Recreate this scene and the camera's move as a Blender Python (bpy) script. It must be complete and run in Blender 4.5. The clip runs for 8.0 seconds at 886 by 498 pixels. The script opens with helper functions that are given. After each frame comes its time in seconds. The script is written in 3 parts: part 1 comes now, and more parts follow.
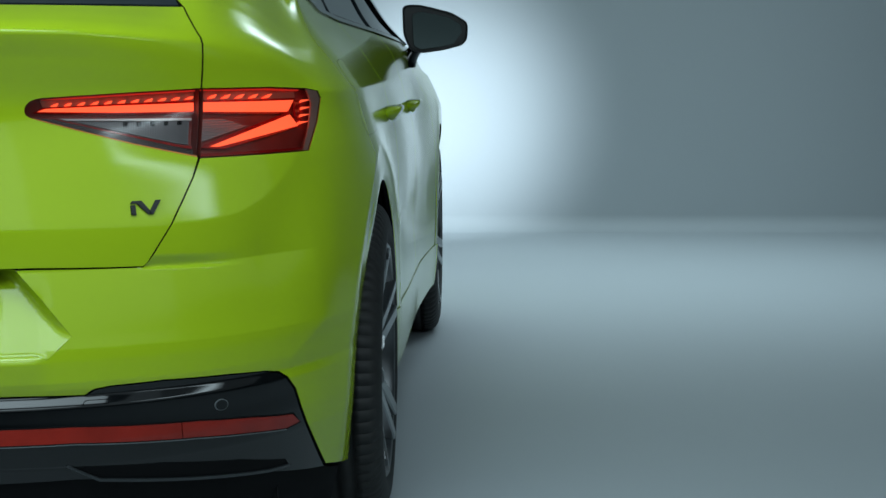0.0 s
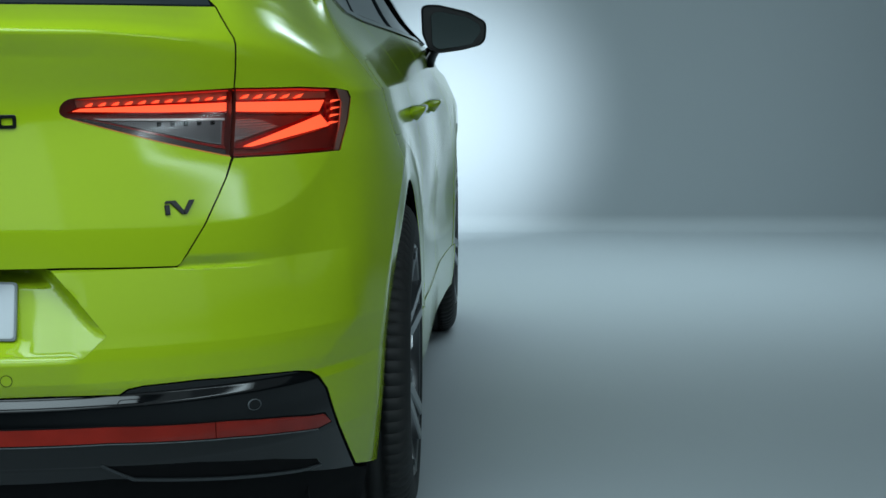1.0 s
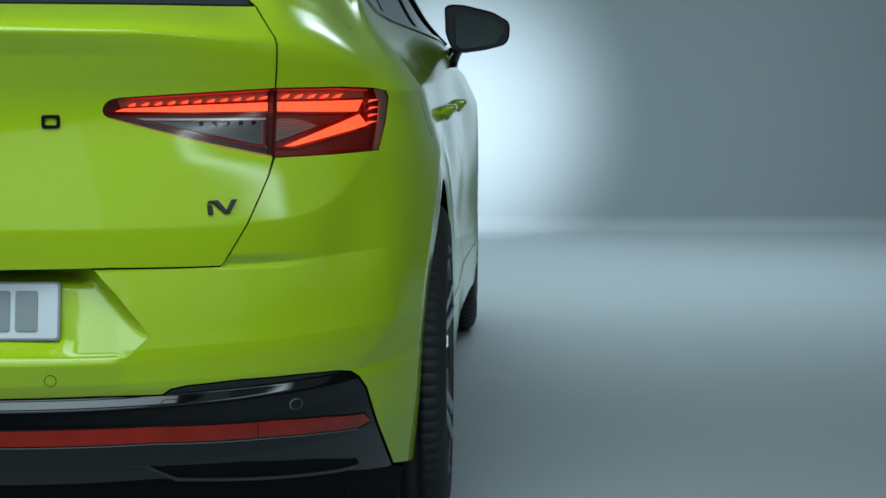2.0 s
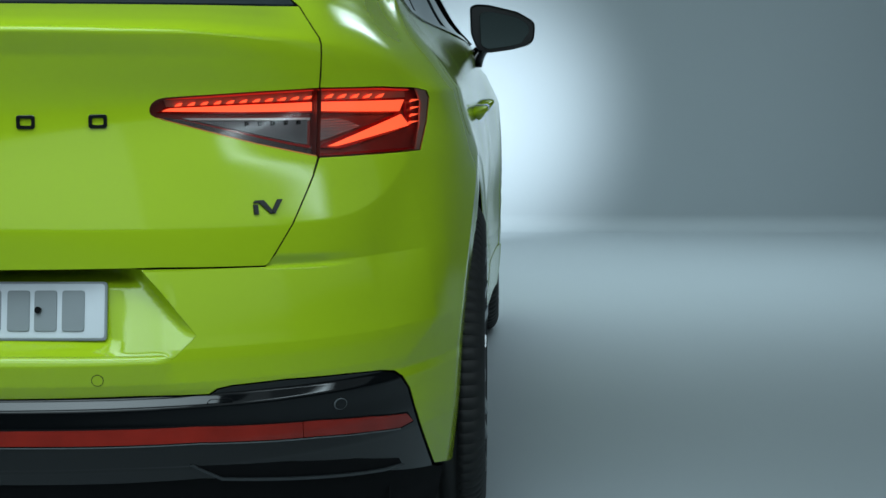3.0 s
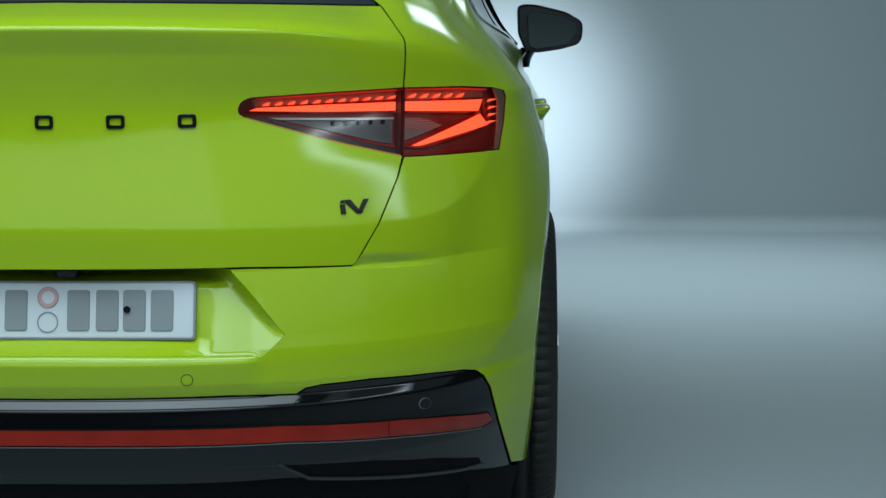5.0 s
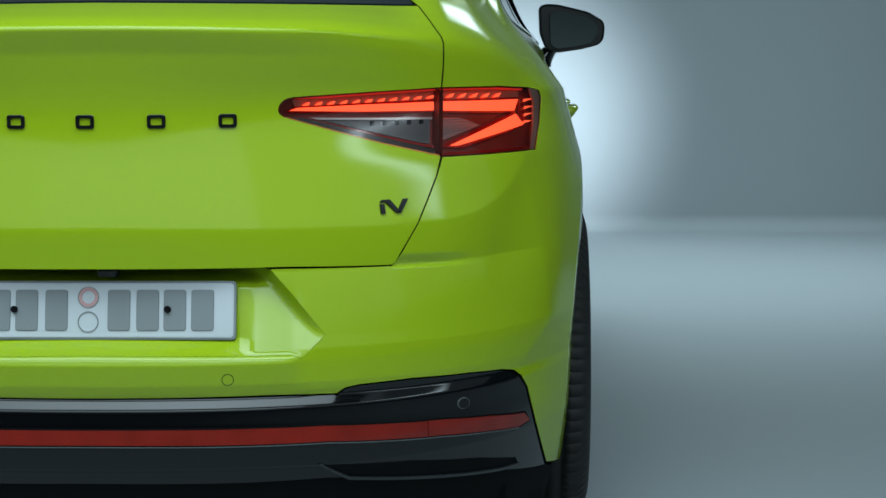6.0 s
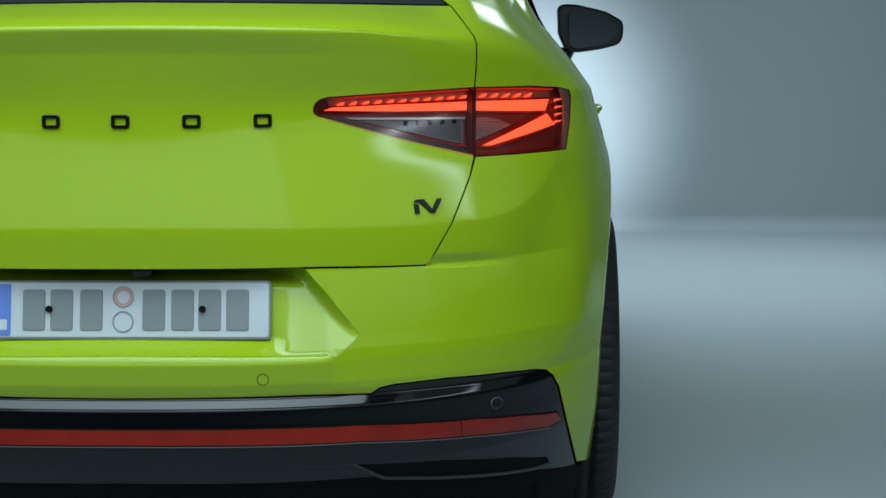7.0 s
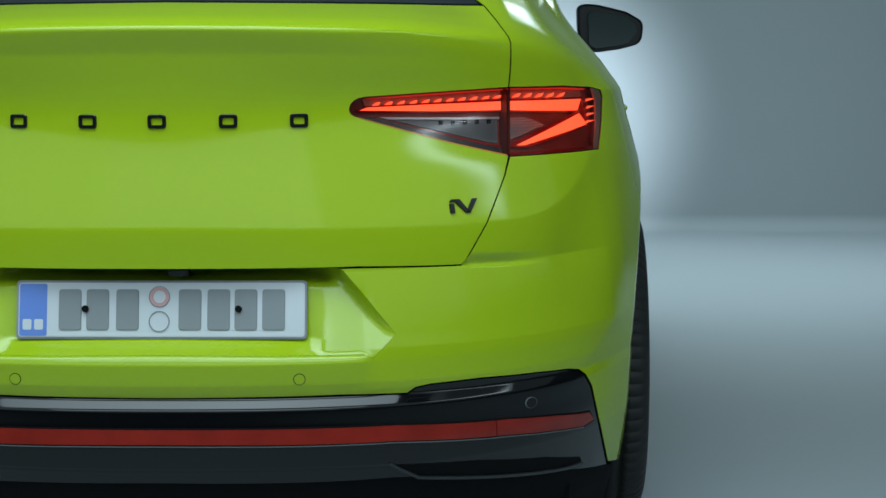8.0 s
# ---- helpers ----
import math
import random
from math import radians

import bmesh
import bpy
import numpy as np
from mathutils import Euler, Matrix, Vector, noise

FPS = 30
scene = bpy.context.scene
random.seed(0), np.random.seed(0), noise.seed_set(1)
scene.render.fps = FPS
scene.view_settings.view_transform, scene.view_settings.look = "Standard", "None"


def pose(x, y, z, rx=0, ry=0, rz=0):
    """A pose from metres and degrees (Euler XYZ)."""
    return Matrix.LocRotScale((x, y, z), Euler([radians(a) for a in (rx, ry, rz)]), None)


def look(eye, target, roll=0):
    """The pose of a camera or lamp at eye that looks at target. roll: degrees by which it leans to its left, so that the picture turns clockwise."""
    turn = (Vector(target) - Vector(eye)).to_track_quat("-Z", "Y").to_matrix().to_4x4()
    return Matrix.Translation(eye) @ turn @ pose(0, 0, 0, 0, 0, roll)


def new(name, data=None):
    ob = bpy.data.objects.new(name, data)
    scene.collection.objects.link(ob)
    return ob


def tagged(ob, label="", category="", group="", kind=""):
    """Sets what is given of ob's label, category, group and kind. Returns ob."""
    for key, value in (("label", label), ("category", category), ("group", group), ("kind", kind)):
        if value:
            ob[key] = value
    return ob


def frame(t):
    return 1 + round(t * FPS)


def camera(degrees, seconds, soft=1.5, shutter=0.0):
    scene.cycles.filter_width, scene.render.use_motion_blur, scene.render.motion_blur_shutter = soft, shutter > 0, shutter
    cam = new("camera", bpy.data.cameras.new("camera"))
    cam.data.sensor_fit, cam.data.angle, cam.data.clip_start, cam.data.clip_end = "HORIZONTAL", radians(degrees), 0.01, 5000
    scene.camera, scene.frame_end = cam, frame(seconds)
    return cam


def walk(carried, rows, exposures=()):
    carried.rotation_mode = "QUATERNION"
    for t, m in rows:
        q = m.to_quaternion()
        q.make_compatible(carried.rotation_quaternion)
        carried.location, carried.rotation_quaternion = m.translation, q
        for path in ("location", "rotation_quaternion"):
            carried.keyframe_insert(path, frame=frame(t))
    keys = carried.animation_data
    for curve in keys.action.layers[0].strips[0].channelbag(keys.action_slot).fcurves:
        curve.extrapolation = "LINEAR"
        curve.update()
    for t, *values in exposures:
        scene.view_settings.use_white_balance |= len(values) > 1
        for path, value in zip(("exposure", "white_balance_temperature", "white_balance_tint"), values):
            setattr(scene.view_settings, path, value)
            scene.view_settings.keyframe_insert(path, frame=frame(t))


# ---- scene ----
# The walk: a slider move across the back of the car, x in metres over time.
cam = camera(26.3, 8.0, 1.5)
SLIDE = [(0.0, 1.201), (0.5, 1.1732), (1.0, 1.1389), (1.5, 1.1018), (3.0, 0.9774), (3.5, 0.9392), (4.0, 0.8994),
         (4.5, 0.8585), (6.0, 0.7463), (6.5, 0.7145), (7.0, 0.6838), (7.5, 0.653), (8.0, 0.619)]
walk(cam, [(t, pose(x, -3.3816 + 0.0483 * (x - 1.18), 1.12, 90 - 6.4387, 0, 1.8439) @ pose(0, 0, 0, 0, 0, -0.2135)) for t, x in SLIDE])

# ---- light ----
world = bpy.data.worlds.new("world")
scene.world = world
world.use_nodes = True
world.node_tree.nodes["Background"].inputs[0].default_value = (0.5, 0.58, 0.62, 1)
world.node_tree.nodes["Background"].inputs[1].default_value = 0.1


def area_lamp(name, eye, target, size, size_y, watts, colour, roll=0, spread=180):
    data = bpy.data.lights.new(name, "AREA")
    data.shape, data.size, data.size_y, data.energy, data.color = "RECTANGLE", size, size_y, watts, colour
    data.spread = radians(spread)
    ob = new(name, data)
    ob.matrix_world = look(eye, target, roll)
    return ob


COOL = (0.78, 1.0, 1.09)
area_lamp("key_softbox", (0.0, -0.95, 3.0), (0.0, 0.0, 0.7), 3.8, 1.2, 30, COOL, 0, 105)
area_lamp("rear_strip", (0.2, -3.7, 3.75), (0.2, 0.0, 0.65), 5.0, 1.2, 24, COOL, 0, 110)
# a ring of softboxes, end to end, behind and beside the car
for turn, watts in ((-42, 42), (0, 52), (42, 24), (84, 10)):
    sx, sy = math.sin(radians(turn)), -math.cos(radians(turn))
    area_lamp("ring_softbox", (0.3 + 5.4 * sx, 0.2 + 5.4 * sy, 3.65), (0.3, 0.2, 3.65), 4.148, 4.3, watts, COOL)
for w, l, p in ((0.10, 1.8, 1.8), (0.18, 2.0, 2.8), (0.28, 2.2, 2.8)):
    lamp_ = area_lamp("strip_softbox", (3.50 + 0.02 * w, -1.15, 2.25), (0.58, 0.10, 0.86), l, w, p, COOL)
    # turned so that its length runs down towards the front of the car
    back_ = lamp_.matrix_world.col[2].to_3d().normalized()
    run = Vector((0.0, 2.2, -1.05))
    run = (run - back_ * run.dot(back_)).normalized()
    m = Matrix((run, back_.cross(run), back_)).transposed().to_4x4()
    m.translation = lamp_.matrix_world.translation
    lamp_.matrix_world = m
for w, l, p in ((0.18, 0.50, 0.9), (0.32, 0.65, 1.1), (0.46, 0.80, 1.1)):
    area_lamp("front_strip", (1.83, 4.3 + 0.05 * w, 2.74), (0.7, 0.6, 1.1), w, l, p, COOL)
area_lamp("overhead_softbox", (1.6, 5.4, 2.9), (1.6, 5.4, 0), 4.0, 3.0, 56, COOL, 0, 115)
spot = bpy.data.lights.new("wall_spot", "SPOT")
spot.energy, spot.color, spot.spot_size, spot.spot_blend, spot.shadow_soft_size = 136, (0.80, 0.95, 1.06), radians(82), 1.0, 0.06
new("wall_spot", spot).matrix_world = look((0.77, 6.1, 0.66), (0.77, 7.5, 0.66))

# ---- materials ----


def material(name, colour, rough=0.5, metal=0.0, coat=0.0, vary=0.06, scale=8.0, bump=0.0, bump_scale=200.0, spec=0.5):
    m = bpy.data.materials.new(name)
    m.use_nodes = True
    nt = m.node_tree
    b = nt.nodes["Principled BSDF"]
    b.inputs["Roughness"].default_value, b.inputs["Metallic"].default_value = rough, metal
    b.inputs["Coat Weight"].default_value, b.inputs["Coat Roughness"].default_value = coat, 0.05
    b.inputs["Specular IOR Level"].default_value = spec
    tc = nt.nodes.new("ShaderNodeTexCoord")
    nz = nt.nodes.new("ShaderNodeTexNoise")
    nz.inputs["Scale"].default_value, nz.inputs["Detail"].default_value = scale, 6
    nt.links.new(tc.outputs["Object"], nz.inputs["Vector"])
    mix = nt.nodes.new("ShaderNodeMix")
    mix.data_type = "RGBA"
    mix.inputs["A"].default_value = (*[c * (1 - vary) for c in colour], 1)
    mix.inputs["B"].default_value = (*[min(1, c * (1 + vary)) for c in colour], 1)
    nt.links.new(nz.outputs["Fac"], mix.inputs["Factor"])
    nt.links.new(mix.outputs["Result"], b.inputs["Base Color"])
    if bump:
        n2 = nt.nodes.new("ShaderNodeTexNoise")
        n2.inputs["Scale"].default_value = bump_scale
        nt.links.new(tc.outputs["Object"], n2.inputs["Vector"])
        bp = nt.nodes.new("ShaderNodeBump")
        bp.inputs["Strength"].default_value, bp.inputs["Distance"].default_value = bump, 0.002
        nt.links.new(n2.outputs["Fac"], bp.inputs["Height"])
        nt.links.new(bp.outputs["Normal"], b.inputs["Normal"])
    return m


PAINT = material("green_paint", (0.298, 0.425, 0.011), 0.5, 0.0, 1.0, 0.02, 3.0, spec=0.0)
PAINT.node_tree.nodes["Principled BSDF"].inputs["Coat Roughness"].default_value = 0.11
BLACK = material("gloss_black", (0.003, 0.0035, 0.004), 0.06, 0, 0.0, 0.1, 20, spec=0.42)
PLASTIC = material("satin_black_plastic", (0.018, 0.021, 0.023), 0.42, 0, 0, 0.1, 60, 0.15, 900)
# black of the underside parts, also used to colour in shade in gaps and recesses
DARK = material("underbody_and_shade_black", (0.004, 0.004, 0.0045), 0.8, spec=0.1)
RUBBER = material("tyre_rubber", (0.0065, 0.0065, 0.006), 0.7, 0, 0, 0.15, 30, 0.2, 400)
ALLOY = material("dark_alloy", (0.12, 0.125, 0.13), 0.28, 0.9)
MACHINED = material("machined_alloy", (0.34, 0.35, 0.36), 0.3, 1.0)
RED = material("red_lens", (0.30, 0.006, 0.004), 0.1, 0, 0.5)
WALL = material("studio_paint", (0.36, 0.40, 0.42), 0.7, 0, 0, 0.03, 0.8, 0.05, 60)
GLASS = material("tinted_glass", (0.02, 0.025, 0.028), 0.03, 0, 0, 0.02)
WHITE = material("plate_white", (0.52, 0.55, 0.58), 0.35)


def glow(name, colour, strength):
    m = bpy.data.materials.new(name)
    m.use_nodes = True
    b = m.node_tree.nodes["Principled BSDF"]
    b.inputs["Base Color"].default_value = (*colour, 1)
    b.inputs["Emission Color"].default_value = (*colour, 1)
    b.inputs["Emission Strength"].default_value = strength
    return m


LED = glow("tail_light_glow", (1.0, 0.115, 0.042), 1.25)

LED_DIM = glow("tail_light_dim_glow", (0.75, 0.03, 0.015), 0.35)
REFLECT = material("dark_red_reflector", (0.21, 0.013, 0.007), 0.28, 0, 0.1, 0.4, 14, 0.15, 700, spec=0.3)
LAMP_BED = material("lamp_housing", (0.20, 0.020, 0.014), 0.35, 0, 0, 0.2, 30)
DUSK = material("smoked_brown", (0.36, 0.17, 0.12), 0.35, 0, 0.3, 0.2, 40)
SMOKE = material("smoked_lens", (0.40, 0.28, 0.24), 0.3, 0, 0.3)
SMOKE_GREY = material("smoked_grey", (0.022, 0.013, 0.011), 0.25, 0, 0.5)
DARK_RED = material("smoked_red", (0.11, 0.020, 0.016), 0.3, 0, 0.3)
AMBER_EDGE = material("lens_edge", (0.80, 0.30, 0.05), 0.3, 0, 0.3)
CLEAR = material("clear_prism", (0.34, 0.36, 0.37), 0.22, 0.6, 0.3, 0.1, 80)
CHROME = material("lamp_reflector", (0.15, 0.165, 0.175), 0.3, 0.7, 0, 0.1, 80)
SILVER = material("satin_silver", (0.6, 0.62, 0.63), 0.3, 0.8)
MIRROR_BLACK = material("mirror_black_plastic", (0.007, 0.008, 0.009), 0.34, 0, 0, 0.1, 60, 0.1, 900, spec=0.4)
MIRROR = material("mirror_glass", (0.17, 0.20, 0.19), 0.02, 1.0, 0, 0.0)
BADGE = material("black_chrome", (0.02, 0.021, 0.022), 0.12, 0.6, 0.4)
BLUE = material("plate_blue", (0.10, 0.20, 0.55), 0.4)
FRAME = material("plate_frame_grey", (0.22, 0.24, 0.25), 0.4)
GREY_TRIM = material("grey_trim", (0.10, 0.11, 0.115), 0.3)
GREYINK = material("plate_grey_ink", (0.20, 0.22, 0.23), 0.4)
PINK = material("seal_red", (0.50, 0.28, 0.28), 0.5)


def clear_lens(name, tint):
    """A thin tinted cover: clear through, with a glossy coat that grows at grazing angles."""
    m = bpy.data.materials.new(name)
    m.use_nodes = True
    nt = m.node_tree
    nt.nodes.remove(nt.nodes["Principled BSDF"])
    mix, tr, gl, fr = (nt.nodes.new("ShaderNode" + k) for k in ("MixShader", "BsdfTransparent", "BsdfGlossy", "Fresnel"))
    tr.inputs["Color"].default_value = (*tint, 1)
    gl.inputs["Roughness"].default_value = 0.12
    fr.inputs["IOR"].default_value = 1.45
    nt.links.new(fr.outputs[0], mix.inputs[0])
    nt.links.new(tr.outputs[0], mix.inputs[1])
    nt.links.new(gl.outputs[0], mix.inputs[2])
    nt.links.new(mix.outputs[0], nt.nodes["Material Output"].inputs["Surface"])
    return m


LENS = clear_lens("lamp_lens", (1.0, 0.93, 0.91))

# ---- mesh helpers ----


def finish(name, bm, material_, parent=None, label=""):
    """Links a bmesh as one mesh object under its parent."""
    me = bpy.data.meshes.new(name)
    bm.to_mesh(me)
    bm.free()
    me.materials.append(material_)
    # second slot blackens the deep rims: shade of the panel gaps as colour
    if material_ == PAINT:
        me.materials.append(DARK)
    ob = new(name, me)
    if parent:
        ob.parent = parent
    if label:
        tagged(ob, label)
    return ob


part = finish


def thing(name, label, category, m=None):
    ob = new(name)
    ob.empty_display_size = 0.1
    if m:
        ob.matrix_world = m
    return tagged(ob, label, category)


# [surface]
YC = 0.93        # where the rear corner has turned into the flank
YF = 3.86        # where the flank begins to turn into the front
DEG = 60.0       # degrees of the body parameter per metre of flank
WHEEL_F = 3.80   # the front axle
AF = 90 + (YF - YC) * DEG
REAR = [(0.08, 0.08), (0.16, 0.02), (0.20, -0.03), (0.25, -0.055), (0.30, -0.080), (0.342, -0.102), (0.348, -0.106), (0.39, -0.112), (0.43, -0.108), (0.456, -0.1060),
        (0.4755, -0.0910), (0.487, -0.096), (0.50, -0.099), (0.54, -0.099), (0.582, -0.0955), (0.70, -0.0880), (0.775, -0.078), (0.81, -0.0715), (0.90, -0.055),
        (0.97, -0.05), (1.02, -0.056), (1.09, -0.072), (1.136, -0.092), (1.152, -0.058), (1.172, 0.02), (1.20, 0.16), (1.30, 0.60), (1.36, 0.85)]
# the same round the corner, where the lip rolls over into the shoulder
CORNER = [(0.90, -0.055), (0.97, -0.05), (1.02, -0.056), (1.09, -0.072), (1.136, -0.092), (1.148, -0.085), (1.160, -0.0715), (1.18, -0.038), (1.20, 0.012), (1.22, 0.075), (1.25, 0.20), (1.30, 0.48), (1.36, 0.85)]
HALF = [(0.08, 0.88), (0.16, 0.89), (0.25, 0.908), (0.35, 0.917), (0.50, 0.922), (0.65, 0.923), (0.8, 0.918), (0.9, 0.902), (0.985, 0.874),
        (1.07, 0.83), (1.15, 0.758), (1.2, 0.735), (1.4, 0.655), (1.6, 0.5)]
POWER = [(0.2, 2.4), (0.42, 2.52), (0.6, 2.5), (0.7, 2.48), (0.82, 2.32), (0.9, 2.3), (1.0, 2.15), (1.06, 2.3), (1.1, 2.5), (1.2, 2.45)]
LIP = [(0, 1.14), (28, 1.134), (41, 1.122), (48.5, 1.114), (55, 1.102), (59, 1.090), (63.5, 1.077), (67, 1.050), (69, 1.024), (72, 1.004), (90, 1.002), (260, 0.975)]
CREASE = [(0, 0.778), (35, 0.776), (41, 0.777), (46.5, 0.788), (51.8, 0.816), (55.5, 0.85), (58.8, 0.887), (68, 0.94)]
RIDGE = [(0.40, 49), (0.47, 52), (0.488, 54), (0.524, 58), (0.556, 62), (0.586, 61.5), (0.70, 60.8), (0.776, 59.5), (0.856, 57.8), (0.95, 58)]
RIDGE_H = [(0.42, 0.0), (0.47, 0.004), (0.55, 0.009), (0.70, 0.007), (0.89, 0.005), (0.98, 0.0)]


EASED = {}


def prof(table, z, w):
    """A table of stations read at z, its corners eased over about w to either side."""
    key = (tuple(table), w)
    if key not in EASED:
        k, v = zip(*table)
        step, n = w / 24, 30
        grid = np.arange(k[0] - 2 * w, k[-1] + 2 * w, step)
        wide = np.concatenate([grid[0] + step * np.arange(-n, 0), grid, grid[-1] + step * np.arange(1, n + 1)])
        bell = np.hanning(2 * n + 3)[1:-1]
        EASED[key] = grid, np.convolve(np.interp(wide, k, v), bell / bell.sum(), "valid")
    return np.interp(z, *EASED[key])


def smooth(lo, hi, v):
    t = np.clip((v - lo) / (hi - lo), 0, 1)
    return t * t * (3 - 2 * t)


def lift(a, z):
    """The height at which the rear profile is read: it follows the lip down to the shoulder."""
    return z + (1.14 - prof(LIP, abs(a), 4.5)) * smooth(0.88, 1.0, z)


def shape(a, z):
    zl = lift(a, z)
    round_ = smooth(38, 54, abs(a)) * smooth(1.05, 1.08, zl)
    calm = smooth(0.72, 0.76, zl) * (1 - smooth(1.05, 1.08, zl))
    crisp = prof(REAR, zl, 0.0035) * (1 - round_) + prof(CORNER, zl, 0.006) * round_
    return crisp * (1 - calm) + prof(REAR, zl, 0.045) * calm, prof(HALF, z, 0.055), prof(POWER, z, 0.08)


def base(a, z):
    y0, w, n = shape(a, z)
    b = abs(a)
    s = np.radians(np.clip(b, 0, 90))
    y = y0 + (YC - y0) * (1 - np.cos(s) ** (2 / n)) + np.clip(np.minimum(b, AF) - 90, 0, None) / DEG
    w = w + 0.045 * smooth(1.2, 3.0, y) * smooth(0.97, 1.08, z) + (0.014 * smooth(1.1, 2.0, y) + 0.026 * smooth(2.5, 3.5, y)) * (1 - smooth(0.85, 1.05, z))
    e = np.radians(np.clip(b - AF, 0, 90))
    x = np.sign(a) * w * np.sin(s) ** (2 / n) * np.cos(e) ** 0.8
    return x, y + 0.80 * np.sin(e) ** 0.8


def relief(a, z):
    """How far the skin stands out from the plain shape: creases, corner fold, flared arches, door hollow."""
    b = abs(a)
    x, y = base(a, z)
    zc = prof(CREASE, b, 2.5)
    low = np.minimum(0.20 * (zc - 0.70), 0.022)
    fall = np.where(z > 0.70, low * np.clip((zc - z) / (zc - 0.70), 0, 1), low * np.clip((z - 0.56) / 0.14, 0, 1))
    d = -fall * (1 - smooth(52, 67, b))
    d = d + prof(RIDGE_H, z, 0.01) * np.exp(-abs(b - prof(RIDGE, z, 0.006)) / np.where(b > prof(RIDGE, z, 0.006), 8, 28))
    d = d + 0.006 * np.clip(1 - abs(z - 0.538) / np.where(z > 0.538, 0.02, 0.05), 0, 1) * (1 - smooth(0.36, 0.385, abs(x)))
    ledge = np.clip((z - 0.5481 + 0.0112 * np.clip(abs(x), 0, 0.367)) / 0.0075, 0, 1)
    d = d - 0.0045 * ledge ** 2 * (1 - smooth(0.37, 0.39, abs(x))) * (1 - smooth(0.60, 0.70, z))
    for yw in (0.98, WHEEL_F):
        r = np.hypot(y - yw, z - 0.368)
        d = d + 0.010 * np.exp(-((r - 0.42) / 0.05) ** 2) * smooth(75, 84, b) * (1 - smooth(AF + 4, AF + 14, b))
        d = d + np.where(r > 0.50, 0.009 * np.exp(-(r - 0.50) / 0.07), 0.009 - 0.20 * np.clip(0.50 - r, 0, 0.085)) * smooth(60, 82, b) * (1 - smooth(AF + 4, AF + 14, b))
    zs = 1.006 - 0.012 * (y - 0.6)
    d = d + 0.015 * np.exp(-abs(z - zs) / 0.05) * smooth(63, 74, b)
    d = d - 0.012 * np.exp(-((z - 0.58) / 0.10) ** 2) * smooth(1.38, 1.75, y) * (1 - smooth(3.0, 3.35, y))
    return d


def skin(a, z, out=0.0):
    """Points of the body's skin, moved outwards by out."""
    a, z = np.asarray(a, float), np.asarray(z, float)
    e = 0.05
    x, y = base(a, z)
    x1, y1 = base(a + e, z)
    x2, y2 = base(a - e, z)
    tx, ty = x1 - x2, y1 - y2
    l = np.hypot(tx, ty) + 1e-12
    d = relief(a, z) + out
    return np.stack([x + d * ty / l, y - d * tx / l, z + 0 * x], -1)


def solve(k, v, z, hi):
    """The parameter at which the skin's coordinate k, which grows, comes to v."""
    v, z = np.asarray(v, float), np.asarray(z, float)
    lo, hi = 0 * v, 0 * v + hi
    for _ in range(34):
        m = (lo + hi) / 2
        under = skin(m, z)[..., k] < v
        lo, hi = np.where(under, m, lo), np.where(under, hi, m)
    return (lo + hi) / 2


def by_x(x, z):
    """The body parameter of a point of the rear, given its x and height."""
    return np.sign(x) * solve(0, np.abs(x), z, 89.5)


def by_y(y, z):
    """The same, of a point of the flank, given its y and height."""
    return solve(1, y, z, AF + 88)
# [end surface]


def cut(poly, axis, v, sign):
    """The side of a polygon that lies beyond a line."""
    out = []
    for i in range(len(poly)):
        p, q = poly[i - 1], poly[i]
        dp, dq = sign * (p[axis] - v), sign * (q[axis] - v)
        if (dp < 0) != (dq < 0):
            f = dp / (dp - dq)
            r = [p[0] + f * (q[0] - p[0]), p[1] + f * (q[1] - p[1])]
            r[axis] = v
            out.append(tuple(r))
        if dq >= 0:
            out.append(q)
    return out


def loops_of(poly, axis, lo, hi):
    """Parts a clipped polygon whose pieces still hang together along the two clipping lines."""
    n = len(poly)
    chains, other = [], 1 - axis
    on = [(lo if p[axis] == lo else hi if p[axis] == hi else None) for p in poly]
    start = next((k for k in range(n) if on[k] is not None and on[(k + 1) % n] != on[k]), None)
    if start is None:
        return [poly]
    chain = None
    for step in range(n):
        k, m = (start + step) % n, (start + step + 1) % n
        if on[k] is not None and on[m] == on[k]:
            continue
        if chain is None:
            chain = [poly[k]]
        chain.append(poly[m])
        if on[m] is not None:
            chains.append(chain)
            chain = None
    link = {}
    for v in (lo, hi):
        ends = sorted([(c[-1][other], 0, i) for i, c in enumerate(chains) if c[-1][axis] == v] + [(c[0][other], 1, i) for i, c in enumerate(chains) if c[0][axis] == v])
        if len(ends) % 2:
            return [poly]
        for p, q in zip(ends[::2], ends[1::2]):
            if p[1] == q[1]:
                return [poly]
            p, q = (p, q) if p[1] == 0 else (q, p)
            link[p[2]] = q[2]
    out, left = [], set(range(len(chains)))
    while left:
        i = min(left)
        loop = []
        while i in left:
            left.discard(i)
            loop += chains[i]
            i = link.get(i)
        out.append(loop)
    return out


def along(points, closed=True, step=0.02):
    """An outline in metres with points along its edges."""
    out = []
    for i in range(len(points) if closed else len(points) - 1):
        p, q = points[i], points[(i + 1) % len(points)]
        k = max(1, int(math.hypot(q[0] - p[0], q[1] - p[1]) / step))
        out += [(p[0] + (q[0] - p[0]) * j / k, p[1] + (q[1] - p[1]) * j / k) for j in range(k)]
    return out if closed else out + [points[-1]]


def dense(points, mode, closed=True, step=0.01):
    """An outline of the rear (x, z) or flank (y, z) turned into the body's parameters."""
    u, z = zip(*along(points, closed, step))
    a = (by_x if mode == "x" else by_y)(np.array(u), np.array(z))
    return [(float(p), q) for p, q in zip(a, z)]


